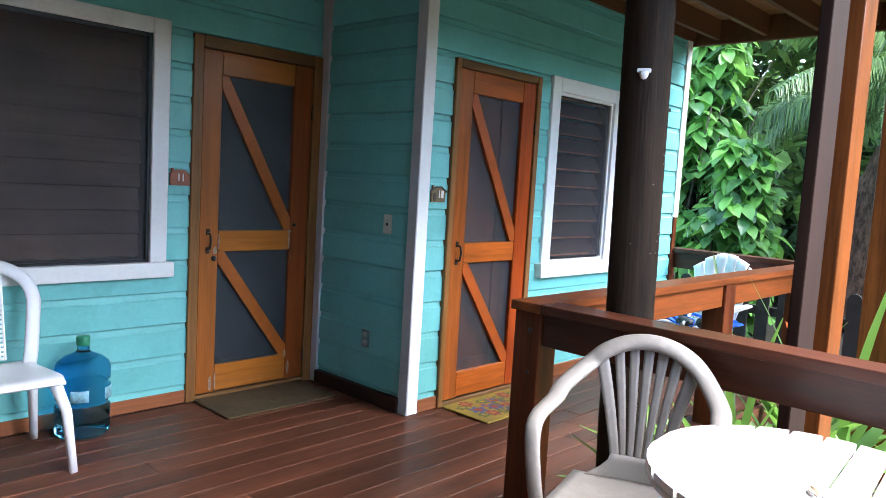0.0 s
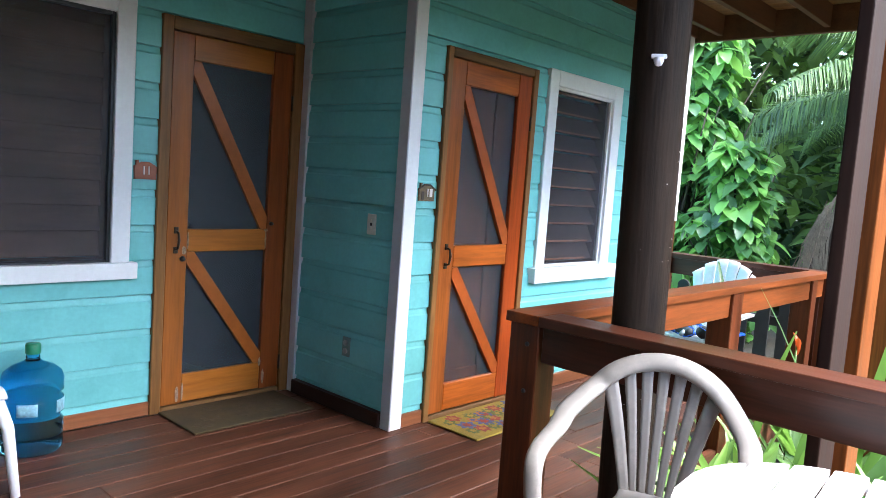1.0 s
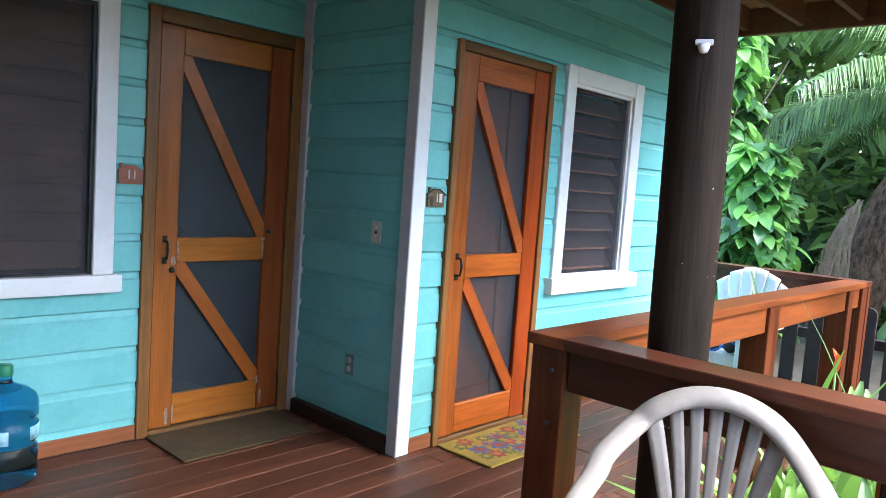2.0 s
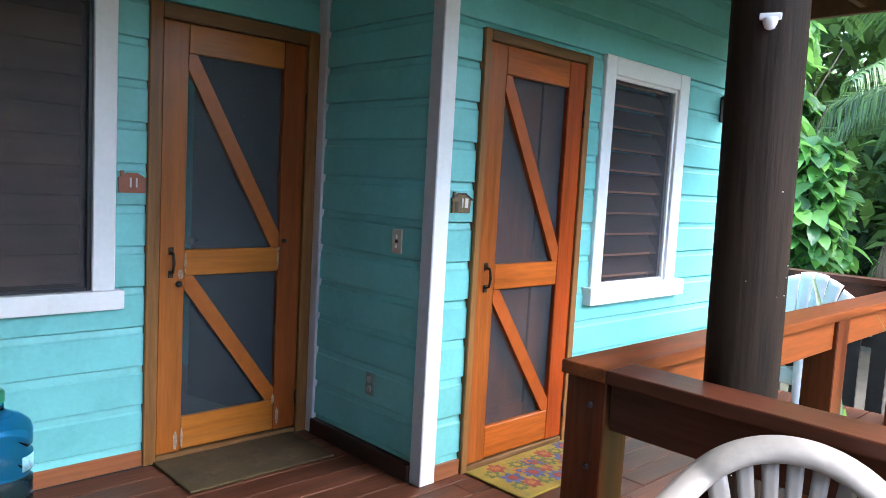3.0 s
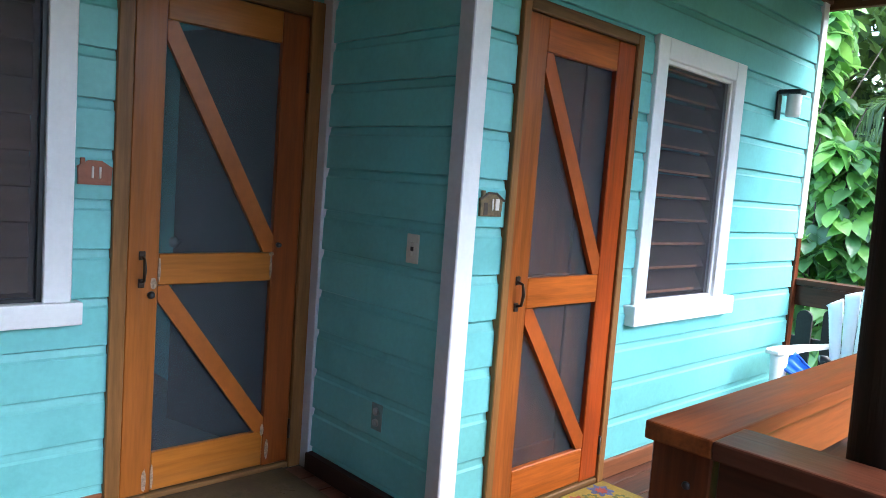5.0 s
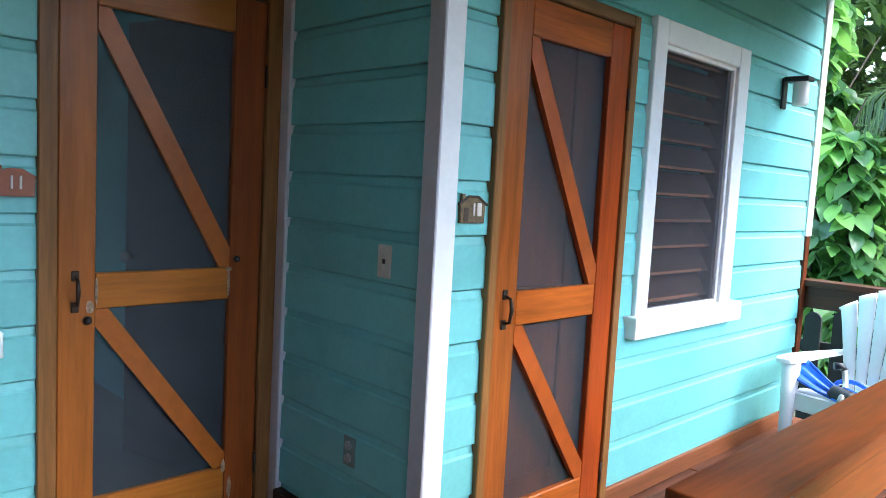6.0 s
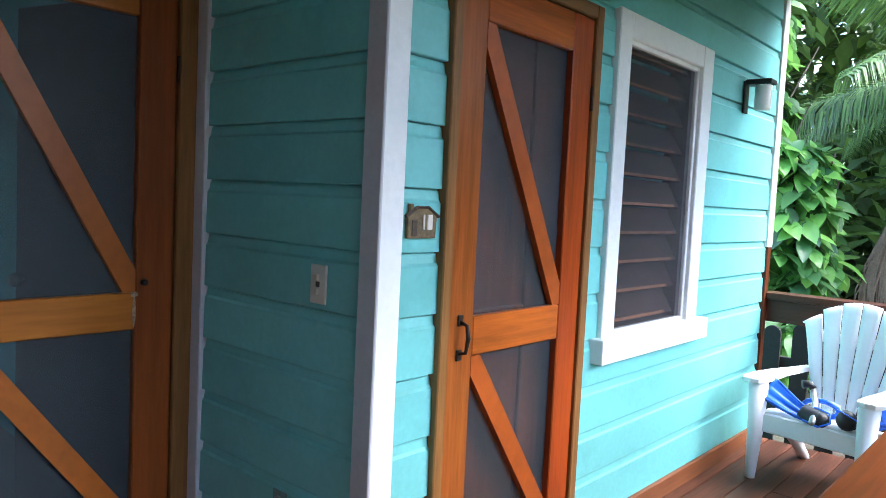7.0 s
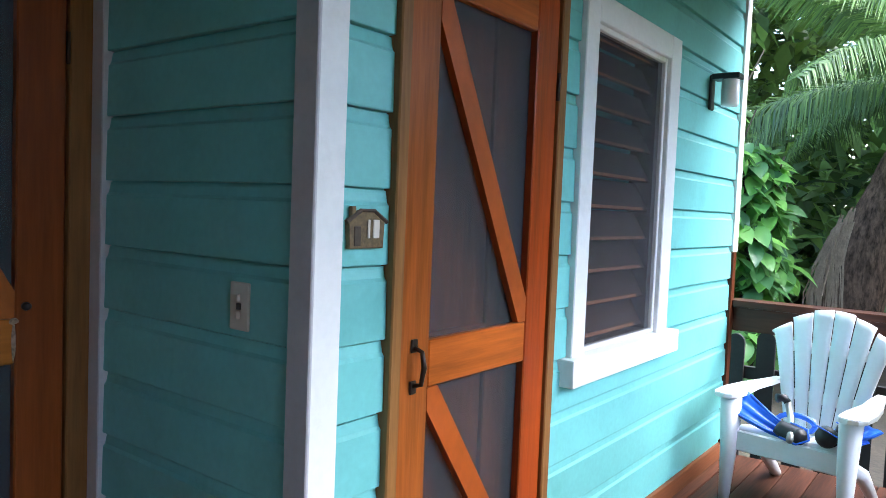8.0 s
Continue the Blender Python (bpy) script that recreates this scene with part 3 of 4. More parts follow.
# ---- rails ----
def rail_run(name, label, lo, hi, axis, apron, posts, mats):
    """Cap, apron board and posts of one straight run of railing."""
    r = thing(name, label, "railing", kind="structure")
    part("rail_cap", box((*lo, 0.875), (*hi, 0.915), 0.005, None, 2), mats[0], r)
    part("apron_board", box((*apron[0], 0.738), (*apron[1], 0.874), 0.004), mats[0], r)
    for p0, p1 in posts:
        part("post", box((*p0, -0.45), (*p1, 0.874), 0.004), M_RAIL_Z_SHADED, r)
    return r


rail_run("railing", "stained wooden railing beside the table, shade put into its dark colour", (2.293, -1.6), (2.438, 1.6465), 1, ((2.325, -1.6), (2.365, 1.645)), [((2.366, -1.45), (2.43, -1.36)), ((2.366, 0.02), (2.43, 0.11))], (M_RAIL_Y_SHADED,))
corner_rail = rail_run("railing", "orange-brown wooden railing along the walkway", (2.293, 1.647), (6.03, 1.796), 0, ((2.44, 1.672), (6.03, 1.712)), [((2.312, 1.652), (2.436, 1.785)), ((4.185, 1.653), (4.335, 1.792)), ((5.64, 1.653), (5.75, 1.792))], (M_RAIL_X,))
rail_run("railing", "brown wooden railing across the walkway end", (6.0305, 1.647), (6.175, 2.94), 1, ((6.07, 1.70), (6.11, 2.94)), [((5.96, 1.6525), (6.09, 1.69)), ((6.1105, 1.652), (6.172, 1.79)), ((6.063, 2.941), (6.15, 3.03))], (M_RAIL_Y_SHADED,))
tagged(part("trim", box((6.0, 2.913, 0.0), (6.062, 2.9445, 1.189), 0.003), M_RAIL_Z_SHADED), "orange-brown post at the building corner", "post", kind="structure")

# round pole and square post that carry the upper deck
pole = thing("pole", "round dark weathered timber pole beside the railing", "pole", kind="structure")
prof, k = [], 0
while k <= 16:
    prof.append((0.096 + 0.003 * noise.noise(Vector((k * 0.7, 0, 0))), -0.6 + k * 0.21))
    k += 1
part("shaft", lathe(prof, 28), M_POLE, pole, "", True, pose(2.566, 1.377, 0, -0.4, -1.0, 0))
cr = part("cleat", box((-0.036, -0.014, 0.004), (0.036, 0.010, 0.022), 0.005, None, 2), M_PLASTIC_W, pole, "small white plastic lamp socket", False, pose(2.446, 1.350, 1.848, 0, 0, -66) @ Matrix.Diagonal((0.72, 0.72, 0.9, 1)))
part("cleat_bulb", lathe([(0.004, -0.024), (0.016, -0.020), (0.024, -0.004), (0.026, 0.008)], 16), M_PLASTIC_W, cr, "", True, pose(0, -0.004, 0))
fl = random.Random(4)
for i in range(14):
    a, z, r = radians(fl.uniform(175, 285)), fl.uniform(0.55, 1.75), fl.uniform(0.001, 0.0025)
    part("paint_fleck", lathe([(r, -0.0015), (r * 0.8, 0.0015)], 7), M_PALE, pole, "", False, pose(2.566 - 0.0174 * z + 0.0975 * math.cos(a), 1.377 + 0.007 * z + 0.0975 * math.sin(a), z) @ Matrix.Rotation(a, 4, 'Z') @ Matrix.Rotation(radians(90), 4, 'Y'))
for zz in (0.80, 0.62):
    tagged(part("bolt", lathe([(0.009, 0.0), (0.009, 0.004), (0.005, 0.006)], 10), M_BLACK, corner_rail, "small dark bolt head", True, pose(2.312, 1.70, zz, 0, -90, 0)))
sq = thing("square_post", "square orange-brown timber post beyond the railing", "post", kind="structure")
part("shaft", box((2.98, 0.749, -0.6), (3.15, 0.87, 2.734), 0.006, None, 2), M_POST, sq)
sq1 = thing("upright", "timber plank upright beside the railing, shade put into its dark brown", "post", kind="structure")
part("shaft", box((2.60, 0.745, -0.6), (2.78, 0.788, 2.734), 0.006, None, 2), M_SHADED_POST, sq1)
sq2 = thing("square_post", "square orange-brown timber post far across the garden", "post", kind="structure")
part("shaft", box((5.5, 0.95, -0.6), (5.7, 1.24, 2.7), 0.005), M_POST, sq2)

# ---- ground and deck ----
bm = bmesh.new()
bmesh.ops.create_grid(bm, x_segments=80, y_segments=80, size=60)
for v in bm.verts:
    v.co.z = -0.5 + 0.10 * noise.noise(v.co * 0.4) + (0.4 * noise.noise(v.co * 0.08) if v.co.length > 12 else 0)
    if abs(v.co.x) > 55 or abs(v.co.y) > 55:
        v.co = v.co * 8
        v.co.z = -0.6
tagged(part("ground", bm, M_GROUND, None, "", True), "shaded garden soil with leaf litter", "ground", kind="structure")
bm = bmesh.new()
for yy in (-1.4, -0.7, 0.0, 0.7, 1.4):
    box((-2.6, yy, -0.22), (2.30, yy + 0.045, -0.032), 0, bm)
for yy in (1.80, 2.4, 2.85, 3.5):
    box((-2.6, yy, -0.22), (6.05 if yy < 2.9 else 2.8, yy + 0.045, -0.032), 0, bm)
box((2.31, -1.6, -0.24), (2.35, 1.65, -0.031), 0, bm)
box((2.36, 1.66, -0.24), (6.1, 1.70, -0.031), 0, bm)
floor = tagged(part("floor", bm, M_DECK), "dark red-brown varnished deck of long planks", "floor", kind="structure")


# ---- things on the deck ----
def doormat(place, w, d, label, base, spots):
    m = thing("doormat", label, "doormat", place)
    part("mat", box((0, 0, 0.002), (w, d, 0.014), 0.004), base, m)
    placed = []
    for petal, heart, count, size in spots:
        for _ in range(count):
            for _ in range(30):
                cx, cy = random.uniform(0.07, w - 0.07), random.uniform(0.06, d - 0.06)
                if all((cx - qx) ** 2 + (cy - qy) ** 2 > (size * 1.7) ** 2 for qx, qy in placed):
                    break
            placed.append((cx, cy))
            lift = 0.0142 + 0.00004 * len(placed)
            for colour, r, up in ((petal, size, 0.0), (heart, size * 0.5, 0.0012)):
                petals = random.randint(5, 8)
                phase = random.uniform(0, 6.28)
                ring = []
                for i in range(petals * 4):
                    a = i * 2 * math.pi / (petals * 4)
                    rr = r * (0.80 + 0.2 * math.cos(petals * a) + random.uniform(-0.08, 0.08))
                    ring.append((cx + rr * math.cos(a + phase), cy + rr * math.sin(a + phase)))
                part("flower", slab(ring, lift + up - 0.0002, lift + up + 0.0008), colour, m)
    return m


M_MAT1 = mat("worn_mat", (0.058, 0.037, 0.011), 0.95, 0.4, 7, 0.5, 150, dirt=(0.055, 0.026, 0.014), dirt_amount=0.7, dirt_scale=6)
M_MAT2 = mat("yellow_mat", (0.27, 0.18, 0.022), 0.95, 0.35, 8, 0.5, 150, dirt=(0.15, 0.14, 0.05), dirt_amount=0.6, dirt_scale=9)
M_RED = mat("mat_red", (0.24, 0.04, 0.028), 0.95, 0.3, 20, 0.3)
M_BLUE = mat("mat_blue", (0.07, 0.08, 0.17), 0.95, 0.3, 20, 0.3)
M_PINK = mat("mat_orange", (0.33, 0.11, 0.025), 0.95, 0.3, 20, 0.3)
M_OLIVE = mat("mat_olive", (0.10, 0.11, 0.028), 0.95, 0.3, 20, 0.3)
M_MUTE = mat("mat_faded", (0.066, 0.042, 0.018), 0.95, 0.3, 20, 0.3)
doormat(pose(1.95, 3.445, 0), 0.75, 0.41, "worn olive-brown doormat before the door", M_MAT1, [(M_MUTE, M_MAT1, 7, 0.06)])
doormat(pose(3.085, 2.52, 0), 0.80, 0.375, "yellow doormat with red and blue flowers", M_MAT2, [(M_BLUE, M_RED, 7, 0.068), (M_RED, M_PINK, 6, 0.055), (M_OLIVE, M_MAT2, 9, 0.045), (M_PINK, M_BLUE, 5, 0.04)])


def plaque(place, label, body, dark, digits):
    """House-shaped door plaque with plain bars in place of its figures."""
    p = thing("door_plaque", label, "sign", place)
    out = [(-0.058, -0.046), (0.058, -0.046), (0.058, 0.018), (0.066, 0.018), (0.022, 0.044), (-0.022, 0.044), (-0.066, 0.018), (-0.058, 0.018)]
    bm = slab([(x, z) for x, z in out], 0, 0.014, None, 0.002)
    part("board", bm, body, p, "", False, pose(0, 0, 0, 90))
    part("chimney", box((-0.052, -0.013, 0.02), (-0.036, -0.001, 0.052), 0.002), body, p)
    for x0, x1 in digits:
        part("bar", box((x0, -0.018, -0.022), (x1, -0.0135, 0.022), 0.002), M_PALE, p)
    if dark:
        part("little_door", box((-0.044, -0.0165, -0.04), (-0.022, -0.013, 0.006), 0.002), dark, p)
        part("roof_edge", tube([(-0.068, -0.014, 0.016), (-0.022, -0.014, 0.043), (0.022, -0.014, 0.043), (0.068, -0.014, 0.016)], 0.005, 6), dark, p)
    return p


plaque(pose(1.838, 3.872, 1.325), "terracotta house-shaped door plaque with pale figures", M_TERRA, None, [(-0.014, -0.006), (0.012, 0.020)])
plaque(pose(2.968, 2.926, 1.313), "carved wooden house-shaped door plaque with pale figures", M_PLAQUE, M_PLAQUE_DARK, [(0.000, 0.008), (0.018, 0.040)])

# switch and socket on the jutting wall
sw = thing("light_switch", "ivory plastic double light switch on the siding", "switch", pose(2.812, 3.168, 1.115))
sp = part("plate", box((-0.008, -0.036, -0.058), (0, 0.036, 0.058), 0.003), M_PLATE, sw)
part("toggle", box((-0.018, -0.006, 0.012), (-0.007, 0.006, 0.030), 0.002), M_PLATE, sp)
part("toggle", box((-0.018, -0.006, -0.030), (-0.007, 0.006, -0.012), 0.002), M_PLATE, sp)
part("slot", box((-0.0095, -0.009, -0.008), (-0.0075, 0.009, 0.008), 0.001), M_PLATE_DARK, sp)
so = thing("wall_socket", "steel-covered double wall socket on the siding", "socket", pose(2.812, 3.322, 0.388))
part("plate", box((-0.006, -0.035, -0.057), (0, 0.035, 0.057), 0.003), mat("socket_cover", (0.16, 0.24, 0.22), 0.4, 0.2, 10), so)
for zz in (-0.024, 0.024):
    bm = lathe([(0.0165, 0), (0.0165, 0.009), (0.014, 0.011)], 18)
    part("outlet", bm, mat("outlet_grey", (0.33, 0.33, 0.31), 0.4, 0.15, 20), so, "", True, pose(-0.005, 0, zz, 0, -90, 0))

# wall lamp
lamp = thing("wall_lamp", "black wall lamp with a frosted glass cylinder, off", "lamp", pose(5.46, 2.926, 1.985) @ Matrix.Diagonal((0.9, 0.9, 0.9, 1)))
part("bracket", box((-0.03, -0.016, -0.075), (0.03, 0, 0.115), 0.004), M_BLACK, lamp)
la = part("arm", box((-0.05, -0.165, 0.088), (0.05, -0.016, 0.118), 0.005), M_BLACK, lamp)
part("glass", lathe([(0.012, -0.062), (0.042, -0.059), (0.047, -0.045), (0.047, 0.084), (0.042, 0.0865)], 24), mat("frosted_glass", (0.85, 0.83, 0.80), 0.3, 0.05, 10, 0.0), la, "frosted white glass cylinder", True, pose(0, -0.108, 0))

# water jug
M_JUG = glass_mat("blue_clear_plastic", (0.13, 0.44, 0.70), 0.04, 1.16)
jug = thing("water_jug", "large blue clear plastic water jug, part full, green cap", "jug", pose(1.272, 3.715, 0))
body = [(0.06, 0.004), (0.118, 0.006), (0.131, 0.022), (0.131, 0.075), (0.120, 0.085), (0.131, 0.095), (0.131, 0.15), (0.119, 0.16), (0.119, 0.18), (0.131, 0.19), (0.131, 0.255), (0.119, 0.264), (0.119, 0.28), (0.131, 0.29), (0.131, 0.345), (0.120, 0.375), (0.088, 0.402), (0.046, 0.42), (0.030, 0.432), (0.028, 0.47), (0.030, 0.474)]
bm = bmesh.new()
lathe(body, 36, bm)
bm.faces.ensure_lookup_table()
part("body", bm, M_JUG, jug, "blue ribbed plastic body", True)
part("cap", lathe([(0.031, 0.0), (0.033, 0.004), (0.033, 0.042), (0.028, 0.048)], 24), mat("green_cap", (0.02, 0.20, 0.10), 0.4, 0.1, 20), jug, "green plastic cap", True, pose(0, 0, 0.458))
for a0, a1, nm in ((225, 262, "label"), (300, 335, "label")):
    def lab(u, v, a0=a0, a1=a1):
        a = radians(a0 + (a1 - a0) * u)
        return (0.1335 * math.cos(a), 0.1335 * math.sin(a), 0.196 + 0.058 * v)
    part(nm, sheet(lab, 8, 2, 0.001), mat("jug_label", (0.30, 0.58, 0.72), 0.45, 0.5, 12), jug, "pale blue and green paper label", True)


# ---- plastic chairs ----
def smooth_path(keys, radii, steps):
    """Catmull-Rom curve through the keys, with the radii carried along."""
    pts, rads = [], []
    vs = [Vector(k) for k in keys]
    for i in range(len(vs) - 1):
        p0, p1, p2, p3 = vs[max(i - 1, 0)], vs[i], vs[i + 1], vs[min(i + 2, len(vs) - 1)]
        for j in range(steps):
            t = j / steps
            pts.append(0.5 * (2 * p1 + (p2 - p0) * t + (2 * p0 - 5 * p1 + 4 * p2 - p3) * t * t + (3 * p1 - p0 - 3 * p2 + p3) * t ** 3))
            rads.append(radii[i] + (radii[i + 1] - radii[i]) * t)
    return pts + [vs[-1]], rads + [radii[-1]]


def monobloc(name, label, place, material, perforated, high=0.88):
    """Moulded plastic armchair facing -y; seat, legs, arms and a slatted or perforated back."""
    c = thing(name, label, "chair", place)

    def seat(u, v):
        x = (u - 0.5) * (0.46 - 0.04 * v)
        yv = -0.24 + 0.46 * v
        dip = -0.022 * math.sin(math.pi * u) * math.sin(math.pi * min(1, v * 1.05)) - (0.03 * (1 - v / 0.12) ** 2 if v < 0.12 else 0)
        return (x, yv, 0.435 - 0.025 * v + dip)
    part("seat", sheet(seat, 14, 14, 0.012), material, c, "", True)
    for sx in (-1, 1):
        for fy, ty in ((-0.22, -0.26), (0.20, 0.27)):
            bm = tube([(sx * 0.200, fy * 0.93, 0.395), (sx * 0.235, fy + (ty - fy) * 0.3, 0.28), (sx * 0.258, ty, 0.0)], [0.028, 0.024, 0.019], 8)
            part("leg", bm, material, c, "", True)

    def back(x, z):
        k = (z - 0.42) / (high - 0.42)
        return 0.20 + 0.10 * k + 0.055 * (1 - (x / 0.25) ** 2) - 0.03

    # hoop: from the front of one arm, up over the back and down to the other
    n, hoop = 24, []
    for i in range(n + 1):
        a = math.pi * i / n
        x = 0.245 * math.cos(a)
        z = 0.60 + (high - 0.60) * math.sin(a) ** (0.5 if perforated else 0.8) if 0 < i < n else 0.60
        hoop.append((x, back(max(-0.25, min(0.25, x)), z), z))
    if not perforated:
        right = [(0.225, -0.175, 0.415), (0.243, -0.172, 0.50), (0.260, -0.160, 0.60), (0.266, -0.140, 0.665), (0.266, -0.085, 0.690), (0.264, -0.01, 0.695), (0.257, 0.075, 0.705), (0.248, 0.15, 0.735)]
        left = [(-x, y, z) for x, y, z in reversed(right)]
        keys = right + hoop[5:-5:2] + left
        kr = [0.022, 0.023, 0.024, 0.026, 0.028, 0.029, 0.031, 0.033] + [0.034] * len(hoop[5:-5:2]) + [0.033, 0.031, 0.029, 0.028, 0.026, 0.024, 0.023, 0.022]
        path, rad = smooth_path(keys, kr, 4)
        part("frame", tube(path, rad, 12, None, True, 0.55, (0, -1, 0)), material, c, "arms and top of the back in one hoop", True)
        for i in range(7):
            x0 = -0.159 + 0.053 * i
            top = 0.60 + (high - 0.60) * math.sqrt(max(0.0, 1 - (x0 * 1.1 / 0.245) ** 2)) ** 0.9 + 0.010

            def slat(u, v, x0=x0, top=top, i=i):
                wide = 0.020 + 0.016 * v + (0.010 if i in (0, 6) else 0.0)
                x = x0 * (0.46 + 0.40 * v + 0.12 * v * v) + (u - 0.5) * wide
                z = 0.47 + (top - 0.47) * v
                return (x, back(x, z), z)
            part("back_slat", sheet(slat, 3, 12, 0.010), material, c, "", True)

        def lower(u, v):
            x = (u - 0.5) * (0.40 - 0.22 * math.sin(1.57 * v))
            z = 0.40 + 0.095 * v
            return (x, back(x, z), z)
        part("back_foot", sheet(lower, 10, 4, 0.011), material, c, "solid foot of the back", True)
    else:
        path = [(0.205, 0.17, 0.395), (0.222, 0.195, 0.48)] + hoop[1:-1] + [(-0.222, 0.195, 0.48), (-0.205, 0.17, 0.395)]
        part("frame", tube(path, 0.033, 10, None, True, 0.5, (0, -1, 0)), material, c, "rim of the back", True)
        bm = bmesh.new()
        # perforated middle panel: strips and cross bars that leave rows of small holes
        for i in range(12):
            x = -0.115 + 0.0209 * i
            def strip(u, v, x=x):
                z = 0.43 + (high - 0.05 - 0.43) * v
                xx2 = x + (u - 0.5) * 0.0125
                return (xx2, back(xx2, z), z)
            sheet(strip, 1, 10, 0.008, bm)
        for j in range(19):
            z = 0.435 + 0.0213 * j
            def bar(u, v, z=z):
                x = -0.12 + 0.24 * u
                zz = z + (v - 0.5) * 0.0135
                return (x, back(x, zz) + 0.0004, zz)
            sheet(bar, 8, 1, 0.0085, bm)
        part("back_panel", bm, material, c, "perforated middle of the back", True)
    return c


monobloc("plastic_chair", "white moulded plastic chair with perforated back by the wall", pose(0.805, 3.50, 0), M_PLASTIC_W, True, 0.88)
monobloc("plastic_armchair", "beige moulded plastic armchair with slatted back beside the table", pose(1.885, 0.985, 0, 0, 0, -70), M_PLASTIC_B, False, 0.88)

# ---- round slatted table ----
TC, TR = (1.785, 0.437), 0.39
table = thing("garden_table", "round white plastic garden table with slatted top", "table", pose(TC[0], TC[1], 0, 0, 0, -85))
k, nslat = 0, 9
wslat = 2 * TR / nslat
while k < nslat:
    x0, x1 = -TR + k * wslat + 0.005, -TR + (k + 1) * wslat - 0.005
    xs = [x0 + (x1 - x0) * q / 6 for q in range(7)]
    up = [(q, math.sqrt(max(0.0004, TR * TR - q * q))) for q in xs]
    ring = [(q, -s) for q, s in up] + [(q, s) for q, s in reversed(up)]
    part("table_slat", slab(ring, 0.70, 0.72, None, 0.002), M_PLASTIC_W, table)
    k += 1
bm = bmesh.new()
hoop = [((TR - 0.012) * math.cos(i * math.pi / 20), (TR - 0.012) * math.sin(i * math.pi / 20), 0.688) for i in range(41)]
tube(hoop, 0.014, 8, bm)
part("rim", bm, M_PLASTIC_W, table, "", True)
part("cross_brace", box((-TR + 0.02, -0.03, 0.672), (TR - 0.02, 0.03, 0.6995), 0.004), M_PLASTIC_W, table)
for a in (45, 135, 225, 315):
    ca, sa = math.cos(radians(a)), math.sin(radians(a))
    part("leg", tube([(0.26 * ca, 0.26 * sa, 0.70), (0.28 * ca, 0.28 * sa, 0.35), (0.33 * ca, 0.33 * sa, 0.0)], [0.03, 0.026, 0.022], 8), M_PLASTIC_W, table, "", True)
dl = thing("fallen_leaf", "small dry grey leaf on the table", "leaf", pose(1.685, 0.40, 0.7205, 0, 0, 30))
def dry(u, v):
    return (-0.03 + 0.06 * u, (v - 0.5) * 0.026 * math.sin(math.pi * min(0.97, max(0.03, u))), 0.004 + 0.006 * abs(v - 0.5) * 2)
part("blade", sheet(dry, 8, 4, 0.0015), M_DRY, dl, "", True)

# ---- adirondack chair with snorkel gear ----
ad = thing("adirondack_chair", "white plastic fan-backed garden chair at the walkway end", "chair", pose(5.617, 2.415, 0, 0, 0, -98) @ Matrix.Diagonal((0.94, 0.94, 0.94, 1)))
# faces -y in its own axes
def ad_seat(u, v):
    return ((u - 0.5) * (0.50 - 0.10 * v), -0.27 + 0.50 * v, 0.40 - 0.11 * v - (0.03 * (1 - v / 0.15) ** 2 if v < 0.15 else 0))
part("seat", sheet(ad_seat, 8, 12, 0.014), M_PLASTIC_W, ad, "", True)
part("front_apron", box((-0.25, -0.29, 0.27), (0.25, -0.268, 0.375), 0.006), M_PLASTIC_W, ad)
for i in range(6):
    a = (i - 2.5) * 0.056
    topz = 0.985 - 0.07 * (a / 0.2) ** 2
    def stave(u, v, a=a, topz=topz):
        width = 0.056 * (0.98 + 0.95 * v) - 0.008
        x = a * (0.98 + 0.95 * v) + (u - 0.5) * width
        rise = topz - 0.16 * (x / 0.36) ** 2 * v ** 6
        z = 0.27 + (rise - 0.27) * v
        return (x, 0.175 + 0.165 * v - 0.02 * (x / 0.3) ** 2, z)
    part("back_stave", sheet(stave, 3, 12, 0.014), M_PLASTIC_W, ad, "", True)
for zz, yy, hw in ((0.50, 0.235, 0.18), (0.76, 0.295, 0.22)):
    part("back_brace", box((-hw, yy + 0.012, zz - 0.03), (hw, yy + 0.03, zz + 0.03), 0.005), M_PLASTIC_W, ad)
for sx in (-1, 1):
    out = [(sx * 0.235, 0.32), (sx * 0.24, 0.16), (sx * 0.255, 0.0), (sx * 0.235, -0.20), (sx * 0.232, -0.31), (sx * 0.25, -0.355), (sx * 0.29, -0.37), (sx * 0.335, -0.36), (sx * 0.36, -0.31), (sx * 0.365, -0.18), (sx * 0.345, 0.0), (sx * 0.31, 0.16), (sx * 0.285, 0.32)]
    if sx > 0:
        out.reverse()
    bm = slab(out, 0.545, 0.57, None, 0.004)
    bmesh.ops.recalc_face_normals(bm, faces=bm.faces)
    part("armrest", bm, M_PLASTIC_W, ad)
    part("front_leg", tube([(sx * 0.285, -0.28, 0.545), (sx * 0.28, -0.285, 0.3), (sx * 0.285, -0.30, 0.0)], [0.062, 0.050, 0.030], 10, None, True, 0.85, (1, 0, 0)), M_PLASTIC_W, ad, "", True)
    part("back_leg", tube([(sx * 0.24, -0.22, 0.32), (sx * 0.245, 0.10, 0.19), (sx * 0.25, 0.33, 0.0)], [0.04, 0.038, 0.028], 8), M_PLASTIC_W, ad, "", True)


# snorkel gear lying on that chair
M_FIN = mat("blue_rubber", (0.02, 0.15, 0.75), 0.35, 0.15, 10, 0.05)
M_RUBBER = mat("black_rubber", (0.015, 0.016, 0.02), 0.45, 0.2, 20, 0.1)


